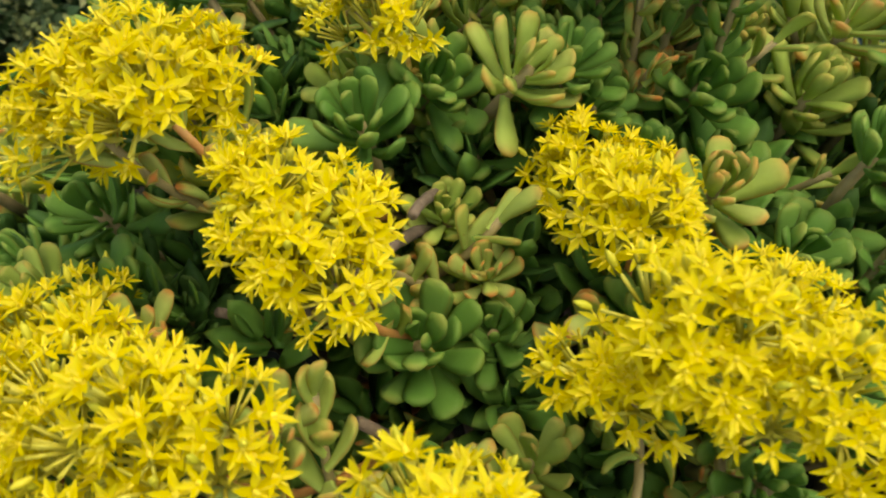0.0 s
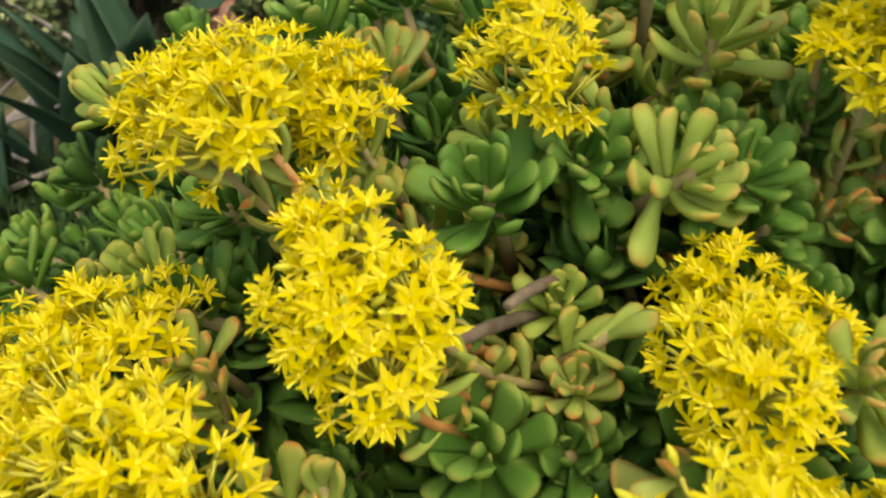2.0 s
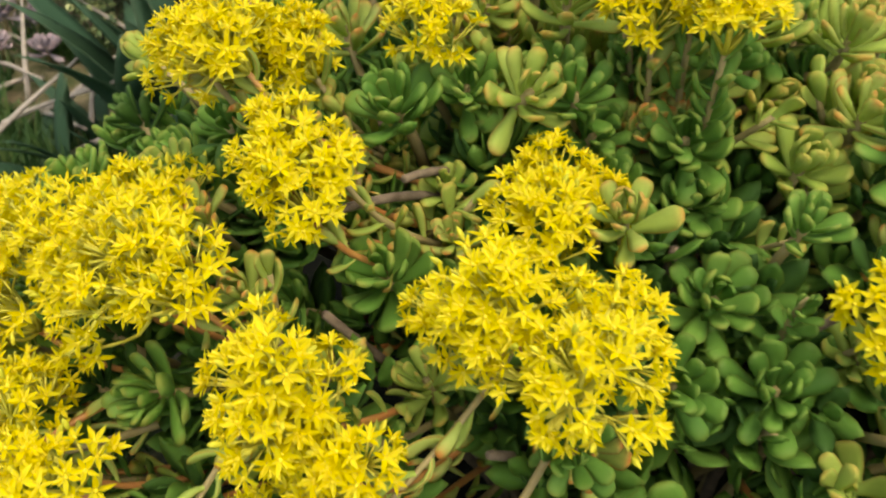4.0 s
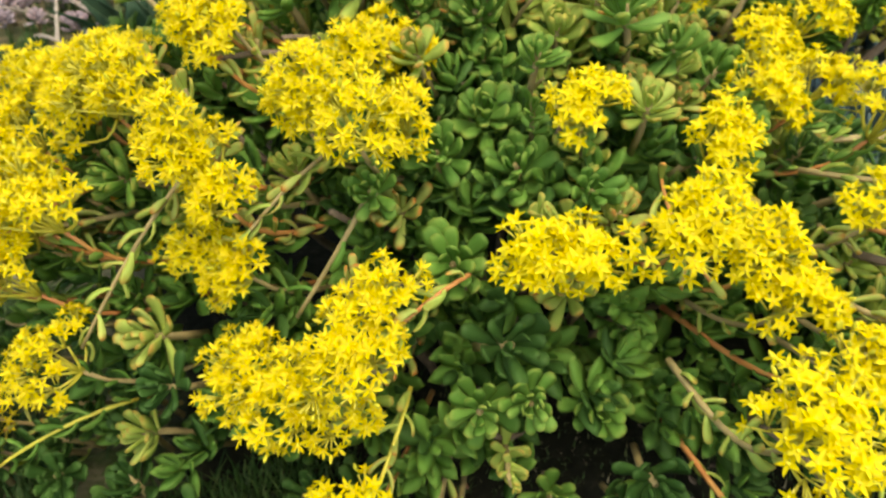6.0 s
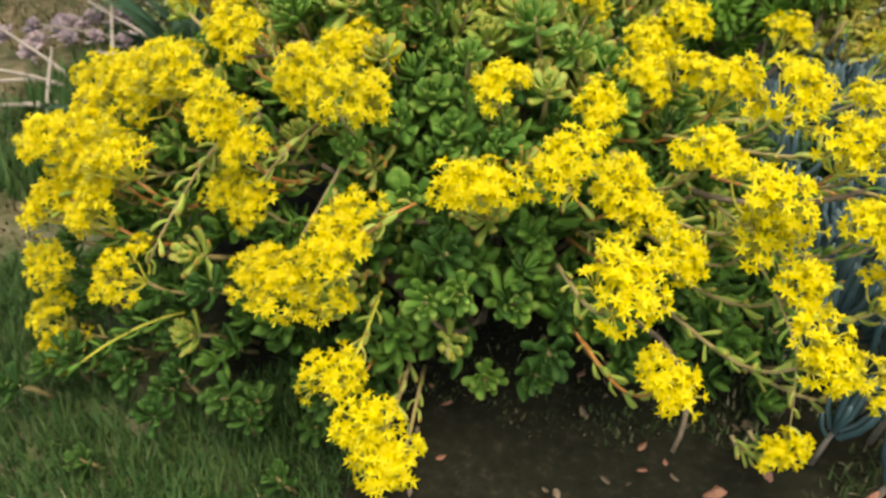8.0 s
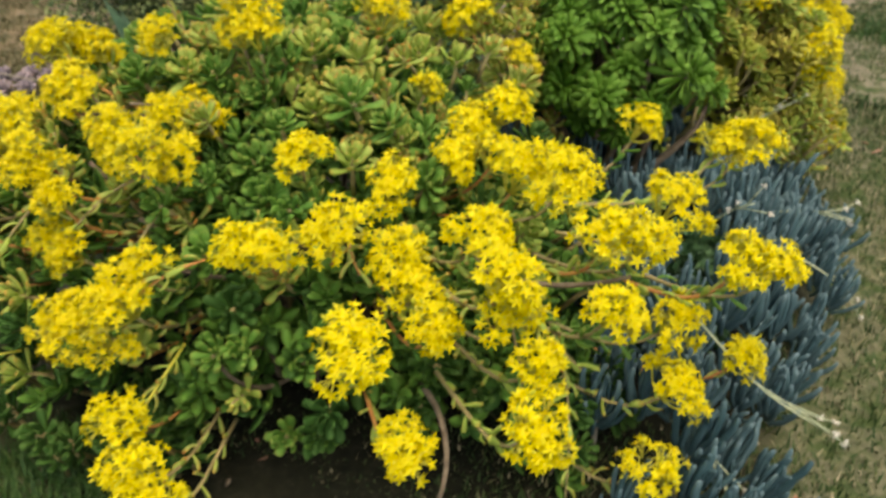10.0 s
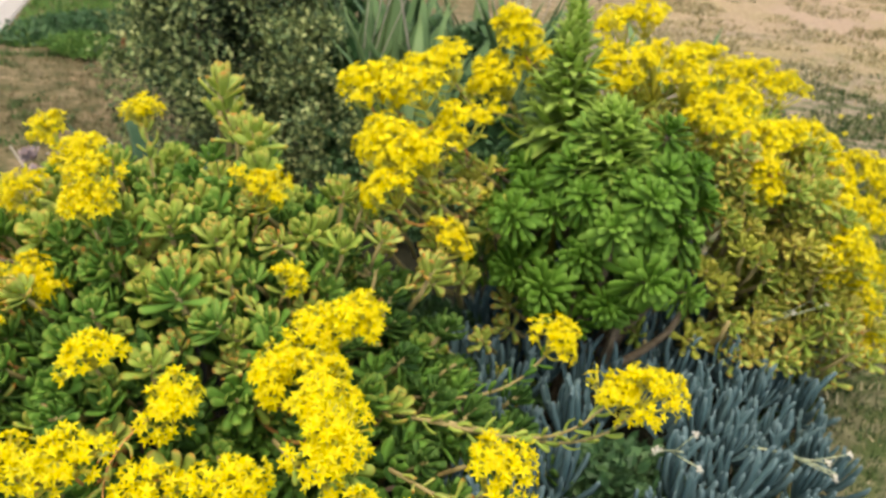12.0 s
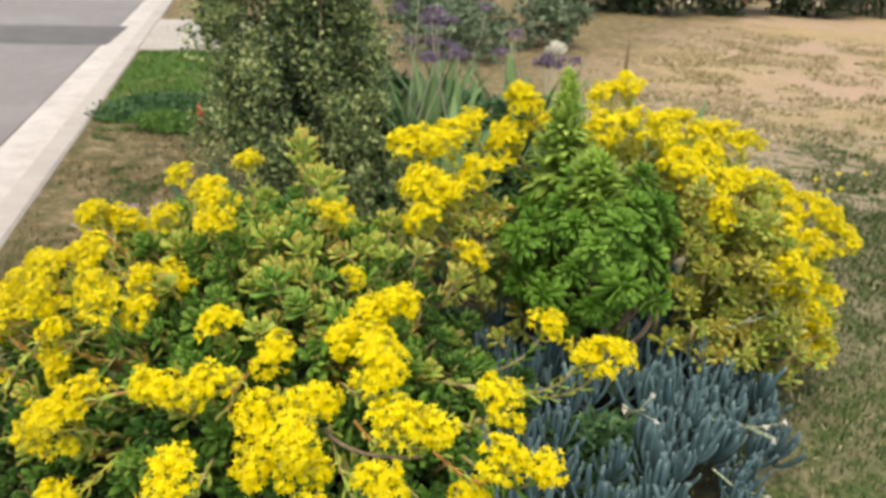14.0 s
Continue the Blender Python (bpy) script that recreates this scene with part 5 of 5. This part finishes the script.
# fallen leaves
def dry_leaf(seed, at, size, turn_z, label):
    r_ = random.Random(seed)
    leaf = blade(size, size * 0.28, 0.0008, (0.4, 0.9, 1.0, 0.7), 0.5, 0.35, 6)
    v = leaf[0].copy()
    v[:, 2] += 0.004 * np.sin(v[:, 1] * 130 + v[:, 0] * 90)
    return solo("fallen_leaf", mesh_of("fallen_leaf", (v, *leaf[1:]), [dead_leaf]), label, "leaf", matrix(rot_z(turn_z) @ rot_x(r_.uniform(-0.1, 0.1)), at), "fallen leaves")


for k in range(18):
    r_ = random.Random(500 + k)
    x, y = (0.905, 0.40) if k == 0 else (r_.uniform(0.0, 1.1), r_.uniform(0.02, 0.42)) if k < 12 else (r_.uniform(0.95, 1.3), r_.uniform(1.3, 1.9))
    dry_leaf(k, (x, y, 0.018), 0.058 if k == 0 else r_.uniform(0.018, 0.032), 0.2 if k == 0 else r_.uniform(0, 6.28), "curled reddish-brown dead leaf on the grass")

# bark chips, dry petals and leaf scraps on the soil under the plant
litter_rng, scraps = random.Random(61), []
for k in range(90):
    x, y = litter_rng.uniform(-0.1, 1.0), litter_rng.uniform(0.02, 0.5)
    size = litter_rng.uniform(0.006, 0.018)
    scrap = blade(size, size * 0.3, 0.0006, (0.5, 1.0, 0.7), litter_rng.uniform(-0.3, 0.9), 0.4, 4)
    scraps.append(placed(scrap, rot_z(litter_rng.uniform(0, 6.28)) @ rot_x(litter_rng.uniform(-0.3, 0.3)), (x, y, 0.012), 1.0, k % 3))
solo("soil_litter", mesh_of("soil_litter", scraps, [dead_leaf, bark, bark]), "brown bark chips and leaf scraps on dark soil", "litter", kind="stuff")

# small red stake, thin dark stake
stake = solo("red_stake", mesh_of("red_stake", tube([(0, 0, -0.02), (0.002, 0, 0.09), (0.004, 0.002, 0.13), (0.004, 0.002, 0.137)], [0.016, 0.016, 0.015, 0.009], 8), [rust_red]), "short rusty red marker stake in the verge", "stake", Matrix.Translation((-2.02, 2.69, 0)))
solo("thin_stake", mesh_of("thin_stake", tube([(0, 0, -0.02), (0.004, 0, 0.2), (0.0, 0, 0.30)], [0.009, 0.008, 0.006], 6), [bark]), "thin dark stake standing in the dry lawn", "stake", Matrix.Translation((-0.78, 5.75, 0)))

# ---- verge, far beds and hedge ----
r_ = random.Random(77)
for k, (x, y, rx_, ry_, h, m_, lab) in enumerate(((-2.52, 2.90, 0.30, 0.40, 0.06, cover_leaf, "mat of dark green creeping ground cover by the kerb"), (-2.20, 2.66, 0.25, 0.17, 0.05, bright_grass, "low mound of bright green ground cover"), (-0.12, 1.95, 0.40, 0.34, 0.16, cover_leaf, "low dark green ground cover between the plants"), (-0.40, 2.60, 0.55, 0.60, 0.26, cover_leaf, "dark green undergrowth below the irises"), (0.30, 1.12, 0.24, 0.22, 0.14, cover_leaf, "dark low leaves between the shrubs"), (0.74, 0.94, 0.12, 0.17, 0.11, cover_leaf, "dark low weeds in a gap of the chalk sticks"))):
    cover = leaf_cloud(r_, 5200, (x, y, h * 0.45), (rx_, ry_, h), 0.026, 22, folded=True)
    solo("ground_cover", mesh_of("ground_cover", cover, [m_], False), lab, "ground cover", kind="stuff")
for k, (x, y) in enumerate(((-2.1, 5.6), (-2.6, 6.4), (-3.3, 7.2), (-1.9, 6.6), (-3.9, 8.2))):
    bush("low_shrub", 600 + k, (x, y, 0.20), (0.55, 0.5, 0.26), 1300, 0.06, grey_leaf, "low grey-green shrub at the far bed", "shrub", 8, 3, "far bed shrubs")
for k in range(16):
    x = -2.75 + k * 0.52
    y = 9.75 + 0.83 * (x + 2.35) + 0.2 * math.sin(k * 2.1)
    t = bush("hedge_shrub", 620 + k, (x, y, 0.46), (0.60, 0.45, 0.70), 3200, 0.085, hedge_leaf, "dark green hedge shrub with a few pale blossoms", "hedge", 16, 2, "hedge shrubs", 0.2)
    part("blossoms", mesh_of("blossoms", leaf_cloud(r_, 16, (x, y - 0.35, 0.36), (0.45, 0.2, 0.25), 0.07, 6), [red_petal if k % 5 == 3 else white_petal], False), t, label="scattered pale blossoms")


# ---- grass ----
def grass(seed, count, region, height, width, material, name, label, keep=None, cover=-0.12, fade=0.0):
    r_ = np.random.RandomState(seed)
    x = r_.uniform(region[0], region[1], count)
    y = r_.uniform(region[2], region[3], count)
    ok = np.array([noise.noise(Vector((a * 2.3, b_ * 2.3, seed))) + 0.35 * noise.noise(Vector((a * 9, b_ * 9, seed))) for a, b_ in zip(x, y)]) > cover
    ok &= -(0.751 * x + 0.66 * y) < KERB - 0.02
    rim = np.minimum(np.minimum(x - region[0], region[1] - x), np.minimum(y - region[2], region[3] - y))
    ok &= rim > fade * r_.uniform(0, 1, count) ** 0.8
    if keep:
        ok &= keep(x, y)
    x, y = x[ok], y[ok]
    n = len(x)
    az, lean = r_.uniform(0, 2 * np.pi, n), r_.uniform(0.1, 1.1, n)
    h = height * r_.uniform(0.5, 1.25, n)
    w = width * r_.uniform(0.7, 1.3, n)
    sx, sy = -np.sin(az) * w, np.cos(az) * w
    dx, dy = np.cos(az) * h * np.sin(lean), np.sin(az) * h * np.sin(lean)
    dz = h * np.cos(lean)
    z0 = np.full(n, -0.006)
    v = np.stack([np.stack([x - sx, y - sy, z0], 1), np.stack([x + sx, y + sy, z0], 1),
                  np.stack([x + 0.5 * dx + 0.7 * sx, y + 0.5 * dy + 0.7 * sy, z0 + 0.65 * dz], 1), np.stack([x + 0.5 * dx - 0.7 * sx, y + 0.5 * dy - 0.7 * sy, z0 + 0.65 * dz], 1),
                  np.stack([x + dx, y + dy, z0 + dz], 1)], 1).reshape(-1, 3)
    b_ = np.arange(n)[:, None, None] * 5
    f = (b_ + np.array([(0, 1, 2), (0, 2, 3), (3, 2, 4)])[None]).reshape(-1, 3)
    return solo(name, mesh_of(name, (v, f, np.zeros(len(f)), np.zeros((len(v), 2))), [material]), label, "grass", kind="stuff")


bed_out = lambda x, y: ((x - 0.28) * 1.45) ** 2 + ((y - 0.98) * 0.95) ** 2 > 0.72
grass(1, 150000, (0.2, 3.0, -0.6, 3.4), 0.026, 0.0019, lawn_blade, "lawn_grass", "short mixed green and straw lawn grass", lambda x, y: bed_out(x, y) & (x > 0.4), -0.5, 1.1)
grass(2, 45000, (-0.9, 1.2, -0.5, 0.45), 0.024, 0.0014, lawn_blade, "lawn_grass", "short lawn grass at the front of the bed", bed_out, -0.4, 0.4)
grass(3, 70000, (-1.15, 0.42, -0.35, 0.85), 0.045, 0.0016, shade_blade, "shaded_grass", "soft dark green grass in the plant's shade", lambda x, y: (x + 0.42) ** 2 / 0.24 + (y - 0.22) ** 2 / 0.20 < 1, -0.35, 0.15)
grass(8, 70000, (-4.9, -2.0, 2.5, 6.0), 0.035, 0.0060, bright_grass, "verge_lawn", "patch of fresh green grass on the verge", lambda x, y: ((-0.66 * x + 0.751 * y) > 3.55) & ((0.751 * x + 0.66 * y) < 0.62) & ((0.751 * x + 0.66 * y) > -0.30), -0.8)
grass(4, 75000, (-2.6, 0.2, 0.3, 4.2), 0.026, 0.0028, verge_blade, "verge_grass", "thin brownish verge grass", lambda x, y: (x < -0.6) | (y > 2.0), -0.12, 0.6)
grass(5, 60000, (0.2, 3.6, 2.3, 4.9), 0.022, 0.0022, lawn_blade, "tufted_grass", "scattered green tufts in the thin lawn", None, 0.10, 0.7)
grass(9, 110000, (0.5, 3.6, 2.1, 4.9), 0.028, 0.0034, lawn_blade, "weed_tufts", "green and straw weedy tufts in the bare lawn", None, 0.06, 0.5)
grass(12, 26000, (0.5, 3.2, 2.1, 4.6), 0.036, 0.0036, shade_blade, "weed_tufts", "dark green weedy tufts in the bare lawn", None, 0.36, 0.4)
grass(11, 120000, (-1.2, 5.5, 4.0, 9.4), 0.030, 0.0060, straw_blade, "dry_grass", "short straw-dry grass on the open lawn", None, -0.05, 0.8)
grass(10, 60000, (-2.6, -0.9, 0.9, 3.2), 0.026, 0.0026, shade_blade, "verge_tufts", "small green tufts on the dry verge", None, 0.44, 0.3)
grass(7, 16000, (-1.05, -0.28, 0.75, 1.75), 0.085, 0.0030, shade_blade, "bed_grass", "tufts of narrow dark green leaves beside the shrub", None, -0.12, 0.2)
grass(6, 16000, (-0.05, 1.05, -0.02, 0.62), 0.019, 0.0016, lawn_blade, "bed_grass", "sparse grass in the bare soil under the plant", None, -0.30, 0.06)
for k in range(9):
    r_ = random.Random(800 + k)
    p = (0.70 + r_.uniform(-0.1, 0.5), 3.45 + r_.uniform(-0.4, 0.4), 0.03)
    t = thing("lawn_daisy", (*p[:2], 0), "tiny yellow weed flower in the lawn", "flower", "lawn flowers")
    part("stalk", mesh_of("stalk", tube([(0, 0, -0.03), (0.002, 0, -0.01), (0, 0, 0.0)], 0.0012, 4), [stalk_green]), t, Matrix.Translation(p))
    part("bloom", STAR_MESHES[k], t, matrix(to_axis((0.1, -0.4, 1)), p, 1.9))
